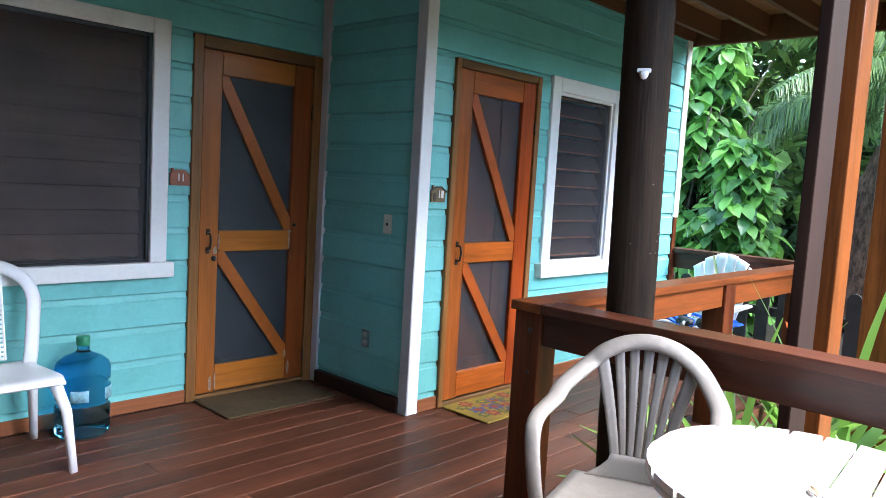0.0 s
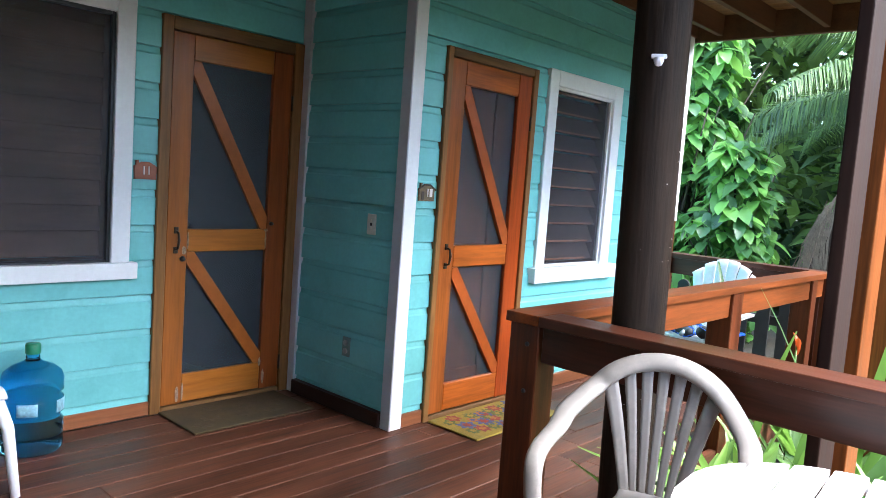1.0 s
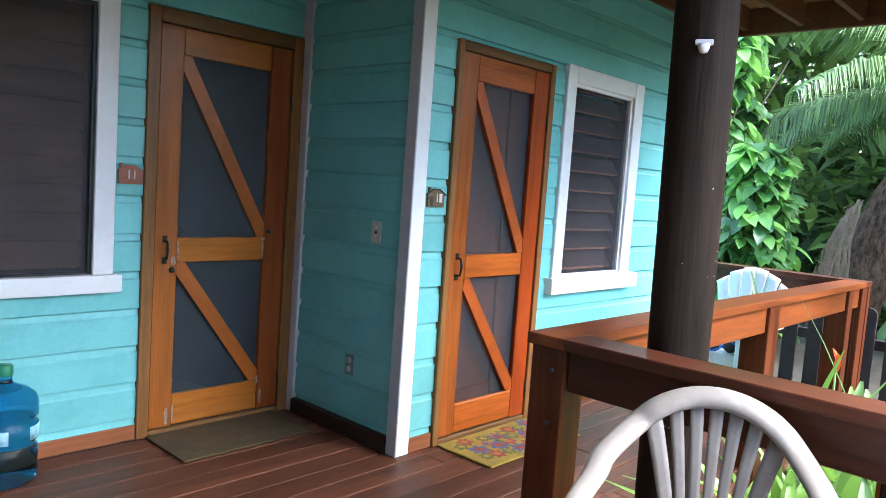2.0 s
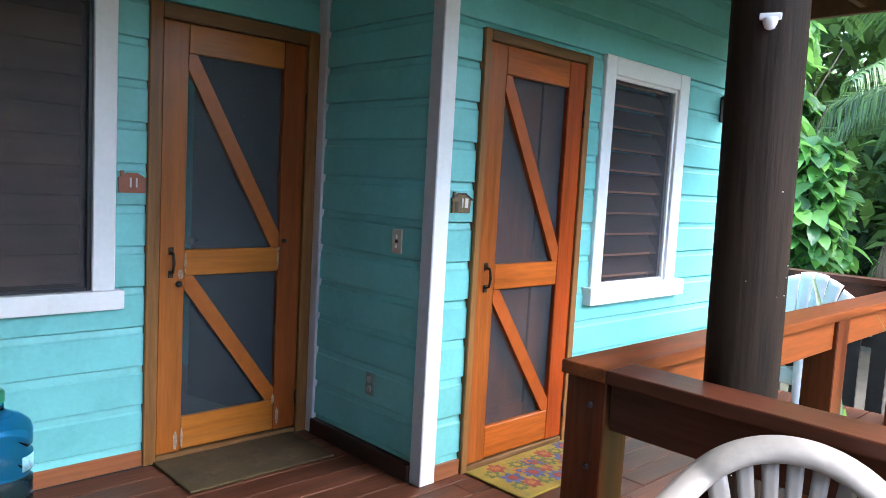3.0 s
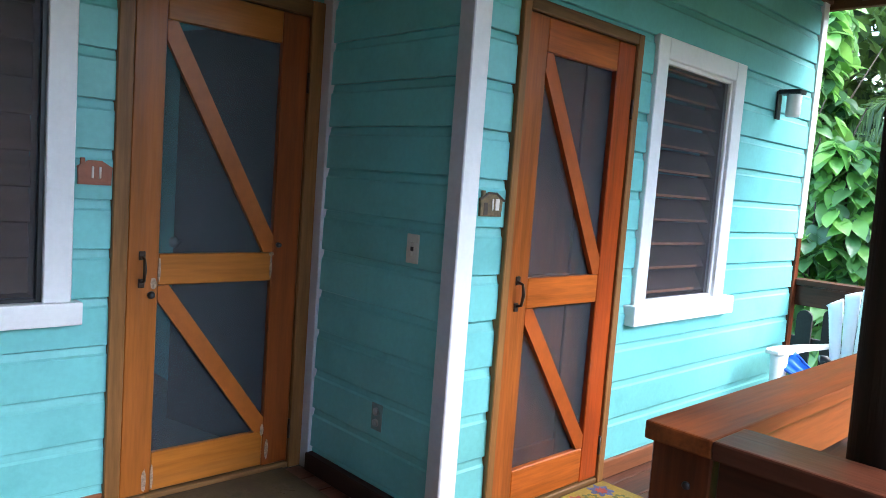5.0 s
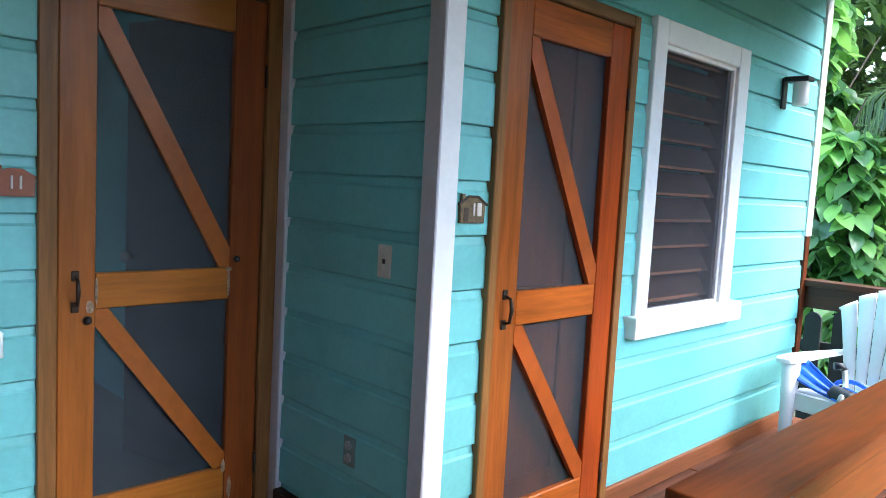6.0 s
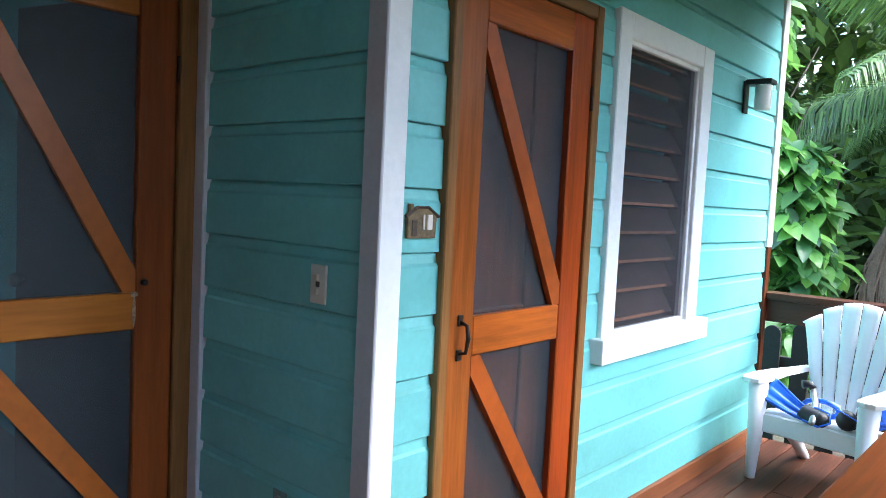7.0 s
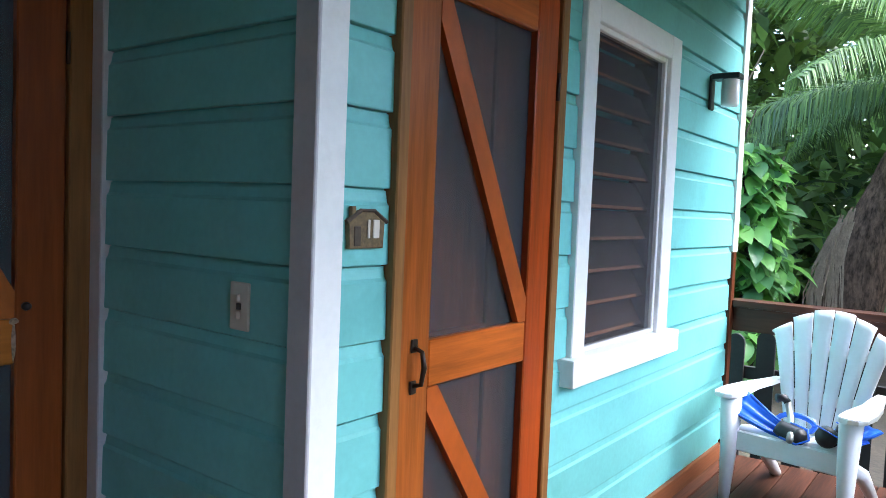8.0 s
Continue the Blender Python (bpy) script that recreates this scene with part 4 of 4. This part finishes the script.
def swim_fin(label, place):
    f = thing("swim_fin", label, "swim fin", place @ Matrix.Diagonal((0.74, 0.74, 0.74, 1)), "swim fins on the chair")

    def blade(u, v):
        return (0.04 + 0.30 * u, (v - 0.5) * (0.10 + 0.10 * u), 0.03 + 0.012 * math.cos((v - 0.5) * 18) * (1 - 0.6 * u) + 0.05 * u * u)
    part("blade", sheet(blade, 10, 10, 0.006), M_FIN, f, "blue ribbed blade", True)
    for sy in (-1, 1):
        part("side_rib", tube([(0.02, sy * 0.042, 0.03), (0.15, sy * 0.060, 0.04), (0.32, sy * 0.09, 0.082)], [0.012, 0.010, 0.006], 8), M_FIN, f, "", True)

    def pocket(u, v):
        a = 2 * math.pi * v
        r = 0.066 * (1 - 0.3 * u)
        return (-0.05 + 0.12 * u, r * math.cos(a), 0.06 + (0.058 - 0.028 * u) * math.sin(a))
    fp = part("foot_pocket", sheet(pocket, 8, 16, 0.006), M_RUBBER, f, "black rubber foot pocket", True)
    part("heel_cup", lathe([(0.008, -0.05), (0.05, -0.04), (0.068, 0.0), (0.06, 0.03), (0.01, 0.05)], 16), M_RUBBER, fp, "", True, pose(-0.07, 0, 0.062, 0, 90, 0))
    part("strap", tube([(0.02, -0.066, 0.07), (-0.09, -0.066, 0.10), (-0.135, 0, 0.11), (-0.09, 0.066, 0.10), (0.02, 0.066, 0.07)], 0.008, 8, None, True, 0.5), M_FIN, f, "", True)
    return f


swim_fin("blue and black swim fin propped on the chair arm", pose(5.425, 2.46, 0.355, -40, -20, 80))
swim_fin("blue and black swim fin lying on the seat", pose(5.40, 2.29, 0.36, 18, 9, -14))
swim_fin("blue and black swim fin lying against the other fin", pose(5.47, 2.22, 0.38, 15, 6, -8))
sn = thing("snorkel", "clear and grey snorkel tube lying on the seat", "snorkel", pose(5.47, 2.45, 0.37, 0, -8, 8))
part("tube", tube([(-0.17, 0, 0.03), (-0.06, 0.0, 0.035), (0.05, 0.01, 0.05), (0.12, 0.03, 0.10)], 0.016, 12), M_STEEL, sn, "grey tube", True)
part("mouthpiece", tube([(0.12, 0.03, 0.10), (0.13, 0.05, 0.12), (0.11, 0.08, 0.12)], [0.018, 0.02, 0.024], 10), M_RUBBER, sn, "", True)
mk = thing("diving_mask", "blue and clear diving mask on the seat", "diving mask", pose(5.62, 2.46, 0.335, 15, 0, -92))
part("skirt", tube([(0.085 * math.cos(i * math.pi / 10), 0.0, 0.05 + 0.045 * math.sin(i * math.pi / 10)) for i in range(21)], 0.013, 8), M_FIN, mk, "", True)
part("lens", slab([(0.08 * math.cos(i * math.pi / 10), 0.041 * math.sin(i * math.pi / 10)) for i in range(20)], -0.002, 0.002), glass_mat("mask_glass", (0.9, 0.95, 0.97)), mk, "", False, pose(0, 0, 0.05, 90))
part("strap", tube([(0.085, 0.01, 0.05), (0.06, 0.09, 0.04), (0.0, 0.13, 0.03), (-0.06, 0.09, 0.04), (-0.085, 0.01, 0.05)], 0.009, 8, None, True, 0.4), M_PLASTIC_W, mk, "", True)

# paper notice on the far wall of the room behind the first screen door
nt = thing("paper_notice", "small pale paper notice on the room wall", "notice", pose(2.775, 6.197, 1.93))
part("sheet", box((-0.05, -0.002, -0.10), (0.05, 0, 0.10)), M_PALE, nt)
for zz in (0.06, 0.02, -0.03):
    part("bar", box((-0.035, -0.004, zz - 0.006), (0.035, -0.0022, zz + 0.006)), M_PLATE_DARK, nt)


# ---- garden ----
def leaf_blade(length, width, fold=0.15, droop=0.25, n=4):
    """Outline points of one leaf as rows of (left, middle, right), along +x."""
    rows = []
    for i in range(n + 1):
        s = i / n
        w = width * (math.sin(math.pi * min(0.995, (s ** 1.05) * 0.96 + 0.03)) ** (0.6 if s < 0.5 else 0.9))
        z = -droop * length * s * s
        rows.append(((length * s, -w / 2, z + fold * w), (length * s, 0, z), (length * s, w / 2, z + fold * w)))
    return rows


def add_leaf(vs, fs, m, rows):
    base = len(vs)
    for row in rows:
        for p in row:
            vs.append(m @ Vector(p))
    for i in range(len(rows) - 1):
        for j in (0, 1):
            a = base + i * 3 + j
            fs.append((a, a + 3, a + 4, a + 1))


def leaf_mesh(name, vs, fs, material, parent=None, label=""):
    me = bpy.data.meshes.new(name)
    me.from_pydata([tuple(v) for v in vs], [], fs)
    me.materials.append(material)
    for p in me.polygons:
        p.use_smooth = True
    ob = new(name, me)
    if parent:
        ob.parent = parent
    if label:
        ob["label"] = label
    return ob


def turned(p, rz, tilt, roll=0.0):
    return Matrix.Translation(p) @ Matrix.Rotation(rz, 4, 'Z') @ Matrix.Rotation(tilt, 4, 'Y') @ Matrix.Rotation(roll, 4, 'X')


def broad_bush(name, label, base, half, height, count, single, size, seed, material):
    """Large-leaved bush: stems, rosettes of big leaves; the nearest leaves are parts of their own."""
    rnd = random.Random(seed)
    b = thing(name, label, "bush", pose(*base))
    bm = bmesh.new()
    for _ in range(max(6, count // 90)):
        x, yv = rnd.uniform(-half[0], half[0]) * 0.3, rnd.uniform(-half[1], half[1]) * 0.4
        ex, ey, ez = rnd.uniform(-half[0], half[0]) * 0.9, rnd.uniform(-half[1], half[1]) * 0.9, height * rnd.uniform(0.5, 0.98)
        tube([(x, yv, 0), (x + (ex - x) * 0.3, yv + (ey - yv) * 0.3, ez * 0.5), (ex, ey, ez)], [0.035, 0.022, 0.008], 6, bm)
    part("stem", bm, M_BARK2, b, "", True)
    shapes = []
    for k in range(5):
        vs, fs = [], []
        add_leaf(vs, fs, Matrix.Identity(4), leaf_blade(size * (0.8 + 0.1 * k), size * (0.48 + 0.03 * k), 0.14, 0.12 + 0.07 * k, 7))
        me = bpy.data.meshes.new("leaf")
        me.from_pydata([tuple(v) for v in vs], [], fs)
        me.materials.append(material)
        for p in me.polygons:
            p.use_smooth = True
        shapes.append(me)
    vs, fs, made = [], [], 0
    rosettes = count // 7
    for _ in range(rosettes):
        z = height * (0.04 + 0.96 * rnd.random() ** 0.8)
        k = 1.0 - 0.45 * max(0, z / height - 0.55) / 0.45
        ang, rad = rnd.uniform(0, 2 * math.pi), math.sqrt(rnd.uniform(0.25, 1.0))
        bump = 0.85 + 0.3 * noise.noise(Vector((math.cos(ang) * 1.7 + seed, math.sin(ang) * 1.7, z * 1.3)))
        c = Vector((half[0] * rad * k * math.cos(ang) * bump, half[1] * rad * k * math.sin(ang) * bump, z))
        spin = rnd.uniform(0, 6.28)
        front = c.x < -0.35 * half[0]
        for q in range(rnd.randint(6, 8)):
            m = turned(c + Vector((0, 0, -0.03 * q)), spin + q * 2.4, rnd.uniform(0.0, 1.05), rnd.uniform(-0.5, 0.5))
            if front and made < single:
                ob = new("leaf", rnd.choice(shapes))
                ob.parent = b
                ob.matrix_basis = m
                made += 1
            else:
                add_leaf(vs, fs, m, leaf_blade(size * rnd.uniform(0.7, 1.2), size * rnd.uniform(0.48, 0.64), 0.14, rnd.uniform(0.08, 0.4), 5))
    tagged(leaf_mesh("foliage", vs, fs, material, b), kind="stuff")
    return b


def frond(length, droop, width, seed, n=46, hang=0.5):
    """One feather palm leaf along +x: a curved rib with two rows of hanging leaflets."""
    rnd = random.Random(seed)
    vs, fs = [], []
    pts = []
    for i in range(n + 1):
        s = i / n
        pts.append(Vector((length * (s - 0.18 * droop * s * s), 0, length * (0.30 * s - droop * 0.75 * s * s))))
    for i in range(n):
        p, q = pts[i], pts[i + 1]
        w = 0.022 * (1 - 0.8 * i / n)
        b = len(vs)
        vs += [p + Vector((0, -w, 0)), p + Vector((0, 0, w)), p + Vector((0, w, 0)), q + Vector((0, -w, 0)), q + Vector((0, 0, w)), q + Vector((0, w, 0))]
        fs += [(b, b + 3, b + 4, b + 1), (b + 1, b + 4, b + 5, b + 2)]
        s = i / n
        if s < 0.12:
            continue
        ll = width * (math.sin(math.pi * min(1, s * 0.86 + 0.10)) ** 0.6)
        d = (q - p).normalized()
        for side in (-1, 1):
            for extra in (0.0, 0.5):
                o = p.lerp(q, extra)
                out = (Vector((0, side, 0)) * rnd.uniform(0.65, 0.85) + d * 0.55 + Vector((0, 0, rnd.uniform(-0.15, 0.2)))).normalized()
                l2 = ll * rnd.uniform(0.85, 1.1)
                mid = o + out * l2 * 0.5 + Vector((0, 0, -0.06 * hang * l2))
                tip = o + out * l2 * (0.95 - 0.25 * hang) + Vector((0, 0, -hang * l2 * rnd.uniform(0.45, 0.75)))
                hw = d * 0.012
                b = len(vs)
                vs += [o - hw * 0.6, o + hw * 0.6, mid - hw, mid + hw, tip]
                fs += [(b, b + 1, b + 3, b + 2), (b + 2, b + 3, b + 4)]
    return vs, fs


def palm(name, label, base, top, radii, crown, seed, fronds, length, material):
    rnd = random.Random(seed)
    p = thing(name, label, "palm tree", pose(*base))
    path, rads = [], []
    for i in range(25):
        s = i / 24
        path.append((top[0] * s, top[1] * (s ** 1.25), top[2] * s))
        rads.append(radii[0] + (radii[1] - radii[0]) * min(1, s * 1.6) + 0.012 * (i % 2))
    path, rads = smooth_path(path, rads, 4)
    bm = tube(path, rads, 44)
    for v in bm.verts:
        axis = Vector(path[min(len(path) - 1, max(0, int(round(v.co.z / top[2] * (len(path) - 1)))))])
        out = v.co - axis
        a = math.atan2(out.y, out.x)
        ridge = abs(noise.noise(Vector((a * 5.0 + seed, v.co.z * 1.6, 0)))) + 0.5 * abs(noise.noise(Vector((a * 11.0, v.co.z * 4.5, 3))))
        v.co += Vector((out.x, out.y, 0)) * (0.16 * ridge - 0.05)
    part("trunk", bm, M_BARK, p, "grey-brown deeply cracked trunk", True)
    for k in range(fronds):
        vs, fs = frond(length * rnd.uniform(0.85, 1.1), rnd.uniform(0.45, 1.0), 0.66, seed + k, 100, 1.05)
        ob = leaf_mesh("frond", vs, fs, material, p)
        ob.matrix_basis = turned(Vector(top), k * 2.399 + rnd.uniform(-0.2, 0.2), rnd.uniform(-0.55, 0.15), rnd.uniform(-0.3, 0.3))
    return p


broad_bush("broad_leaf_bush", "tall green bush with large glossy leaves beyond the railing", (10.5, 4.85, -0.5), (0.9, 0.95), 4.5, 2700, 150, 0.31, 3, M_LEAF)
broad_bush("broad_leaf_bush", "lower green bush with large glossy leaves beyond the railing", (10.0, 3.98, -0.5), (0.75, 0.55), 2.75, 1300, 150, 0.30, 8, M_LEAF)
palm("coconut_palm", "leaning coconut palm with a thick rough trunk", (12.4, 3.40, -0.5), (0.8, -2.5, 6.8), (0.44, 0.28), None, 11, 18, 4.4, M_LEAF_PALM)
palm("coconut_palm", "young coconut palm with arching feathery fronds", (12.0, 1.9, -0.5), (-0.2, 0.3, 3.5), (0.20, 0.14), None, 31, 14, 3.4, M_LEAF_PALM)

# low strap-leaved plants between the railings
def strap_plant(name, label, base, count, length, seed, material, wide=0.06, steep=(0.55, 1.25)):
    rnd = random.Random(seed)
    p = thing(name, label, "plant", pose(*base), "garden plants below the railing")
    for _ in range(count):
        vs, fs = [], []
        n, l, w = 7, length * rnd.uniform(0.6, 1.1), rnd.uniform(0.6, 1.1) * wide
        rise = rnd.uniform(*steep)
        rows = []
        for i in range(n + 1):
            s = i / n
            ww = w * math.sin(math.pi * min(0.98, 0.12 + s * 0.87)) ** 0.7
            px = l * s * math.cos(rise) + 0.25 * l * s * s
            pz = l * s * math.sin(rise) - 0.45 * l * s ** 2.4 * math.cos(rise)
            rows.append(((px, -ww / 2, pz + 0.2 * ww), (px, 0, pz), (px, ww / 2, pz + 0.2 * ww)))
        add_leaf(vs, fs, Matrix.Identity(4), rows)
        ob = leaf_mesh("leaf", vs, fs, material, p)
        ob.matrix_basis = Matrix.Rotation(rnd.uniform(0, 6.28), 4, 'Z')
    return p


for i, (bx, by, bz, n, l) in enumerate(((2.95, 1.30, -0.45, 16, 0.75), (3.4, 1.05, -0.45, 18, 0.85), (4.0, 1.2, -0.45, 18, 0.95), (4.5, 1.0, -0.45, 14, 0.9), (3.6, 0.5, -0.45, 14, 0.8), (5.2, 1.2, -0.45, 16, 0.75), (4.6, 0.3, -0.45, 14, 0.9))):
    strap_plant("strap_leaf_plant", "green strap-leaved garden plant below the railing", (bx, by, bz), n, l, 60 + i, M_LEAF_LIGHT)

for i, (bx, by, n, l, w) in enumerate(((3.05, 1.32, 16, 0.95, 0.11), (3.45, 1.22, 16, 1.05, 0.12), (3.35, 1.45, 12, 0.9, 0.10), (3.75, 0.98, 14, 1.05, 0.11), (2.80, 1.10, 12, 0.85, 0.09), (4.05, 1.42, 12, 0.8, 0.10), (4.62, 1.36, 16, 1.12, 0.12), (5.0, 1.40, 16, 1.08, 0.11), (5.35, 1.30, 14, 1.1, 0.12))):
    strap_plant("broad_leaf_plant", "bright green broad-leaved plant below the railing", (bx, by, -0.45), n, l, 90 + i, M_LEAF_LIGHT, w, (0.6, 1.35))
strap_plant("upright_plant", "pale green upright spear-leaved plant by the railing", (4.16, 1.50, -0.45), 5, 1.45, 120, M_LEAF_LIGHT, 0.075, (1.42, 1.54))
strap_plant("upright_plant", "tall green spear-leaved plant beside the timber post", (4.15, 1.0, -0.45), 3, 1.6, 121, M_LEAF_LIGHT, 0.07, (1.36, 1.50))
hel = thing("heliconia_flower", "orange heliconia bract on a green stalk", "flower", pose(4.85, 1.48, -0.45))
part("stalk", tube([(0, 0, 0), (0.01, 0, 0.5), (0, 0.01, 0.99)], [0.012, 0.009, 0.006], 6), M_LEAF_LIGHT, hel, "", True)
for k, (ang, up) in enumerate(((0.4, 0.93), (3.3, 0.96), (1.5, 0.98))):
    vs, fs = [], []
    add_leaf(vs, fs, turned(Vector((0, 0, up)), ang, -0.95), leaf_blade(0.09, 0.035, 0.5, -0.2))
    leaf_mesh("bract", vs, fs, M_PETAL, hel, "orange bract")

# far woods
rnd = random.Random(5)
vs, fs = [], []
for _ in range(42000):
    x, yv = rnd.uniform(14.0, 21), rnd.uniform(-9, 15)
    z = -0.5 + 10 * rnd.random() ** 1.1
    if noise.noise(Vector((x * 0.35, yv * 0.35, z * 0.45))) < -0.28 + 0.065 * (z - 4):
        continue
    add_leaf(vs, fs, turned(Vector((x, yv, z)), rnd.uniform(0, 6.28), rnd.uniform(-0.6, 0.9), rnd.uniform(-0.5, 0.5)), leaf_blade(rnd.uniform(0.3, 0.7), rnd.uniform(0.16, 0.34), 0.1, 0.3, 2))
for _ in range(8000):
    x, yv, z = rnd.uniform(21, 26), rnd.uniform(-10, 18), -0.5 + 12 * rnd.random() ** 1.2
    if noise.noise(Vector((x * 0.3, yv * 0.3, z * 0.4))) < -0.40 + 0.06 * (z - 4):
        continue
    add_leaf(vs, fs, turned(Vector((x, yv, z)), rnd.uniform(0, 6.28), rnd.uniform(-0.2, 1.2), rnd.uniform(-0.5, 0.5)), leaf_blade(rnd.uniform(0.6, 1.1), rnd.uniform(0.3, 0.6), 0.1, 0.3, 2))
# tree ring out of view on the -y side, added to block low sky
for _ in range(17000):
    a, far = rnd.uniform(-2.7, -0.35), rnd.uniform(11, 17)
    x, yv, z = 2 + far * math.cos(a), far * math.sin(a), -0.5 + 4.5 * rnd.random()
    add_leaf(vs, fs, turned(Vector((x, yv, z)), rnd.uniform(0, 6.28), rnd.uniform(-0.6, 0.9), rnd.uniform(-0.5, 0.5)), leaf_blade(rnd.uniform(0.5, 0.9), rnd.uniform(0.3, 0.5), 0.1, 0.3, 2))
tagged(leaf_mesh("far_woods", vs, fs, M_LEAF_DARK), "dense green tropical trees beyond the garden, plus an unseen ring blocking low sky", "trees", kind="stuff")

M_BLACK_WOOD = mat("black_stained_wood", (0.018, 0.016, 0.016), 0.6, 0.4, 10, 0.3)
# low dark picket fence beyond the walkway
fence = thing("picket_fence", "low black picket fence with rounded tops", "fence", pose(6.62, 0, -0.5))
for i in range(13):
    top = 1.10 + 0.02 * math.sin(i * 2.1)
    ring = [(-0.055, 0.0), (0.055, 0.0)] + [(0.055 * math.cos(a * math.pi / 8), top + 0.055 * math.sin(a * math.pi / 8)) for a in range(9)]
    part("picket", slab(ring, 0, 0.025), M_BLACK_WOOD, fence, "", False, pose(0, 1.0 + 0.185 * i, 0, 90, 0, 90))
part("rail", box((0.026, 0.9, 0.85), (0.06, 3.3, 0.93), 0.003), M_BLACK_WOOD, fence)
part("rail", box((0.026, 0.9, 0.25), (0.06, 3.3, 0.33), 0.003), M_BLACK_WOOD, fence)

# dead frond hanging against the thick trunk
dead = thing("dry_frond", "dead grey palm frond hanging down the trunk", "frond", pose(11.72, 3.44, -0.75))
rd = random.Random(77)
vs, fs = [], []
for i in range(55):
    u = rd.random()
    x0, y0, z0 = rd.uniform(-0.15, 0.1), -0.36 + 0.34 * u, 2.35 - 0.5 * u * u - rd.uniform(0, 0.2)
    x1, y1, z1 = x0 - 0.08, y0 + rd.uniform(-0.06, 0.14) + 0.06, max(0.28, z0 - rd.uniform(1.1, 2.1))
    w = rd.uniform(0.005, 0.012)
    b = len(vs)
    ym = (y0 + y1) / 2 + rd.uniform(0.02, 0.10)
    vs += [Vector((x0, y0 - w, z0)), Vector((x0, y0 + w, z0)), Vector((x0 - 0.07, ym - w, (z0 + z1) / 2 + 0.2)), Vector((x0 - 0.07, ym + w, (z0 + z1) / 2 + 0.2)), Vector((x1, y1 - w * 0.4, z1)), Vector((x1, y1 + w * 0.4, z1))]
    fs += [(b, b + 1, b + 3, b + 2), (b + 2, b + 3, b + 5, b + 4)]
tagged(leaf_mesh("foliage", vs, fs, M_DRY, dead), kind="stuff")
part("rib", tube([(0.0, -0.22, 2.15), (-0.05, -0.15, 1.9), (-0.12, -0.05, 1.2), (-0.1, 0.0, 0.27)], [0.02, 0.02, 0.015, 0.01], 8), M_DRY, dead, "", True)


# ---- many alike pieces of the setting ----
siding(wall_north, 0, Y11, -2.6, 2.80, [HOLE_W11, HOLE_D11])
siding(wall_return, 1, XRET, 2.985, 3.805, [])
siding(wall_east, 0, Y12, 2.889, 6.0, [HOLE_D12, HOLE_W12])

rnd = random.Random(21)
y = 3.857
while y > -1.6:
    y0 = y - 0.138
    far = y0 > 1.66
    end = (6.14 if y0 < 2.93 else 2.795) if far else 2.36
    x = -2.6
    while x < end - 0.05:
        x1 = min(end, x + rnd.uniform(2.2, 4.2))
        if end - x1 < 0.5:
            x1 = end
        lift = rnd.uniform(-0.0015, 0.0015)
        part("deck_plank", box((x + 0.0015, y0, -0.03), (x1 - 0.0015, y, lift), 0.003), M_DECK, floor)
        x = x1
    y -= 0.143
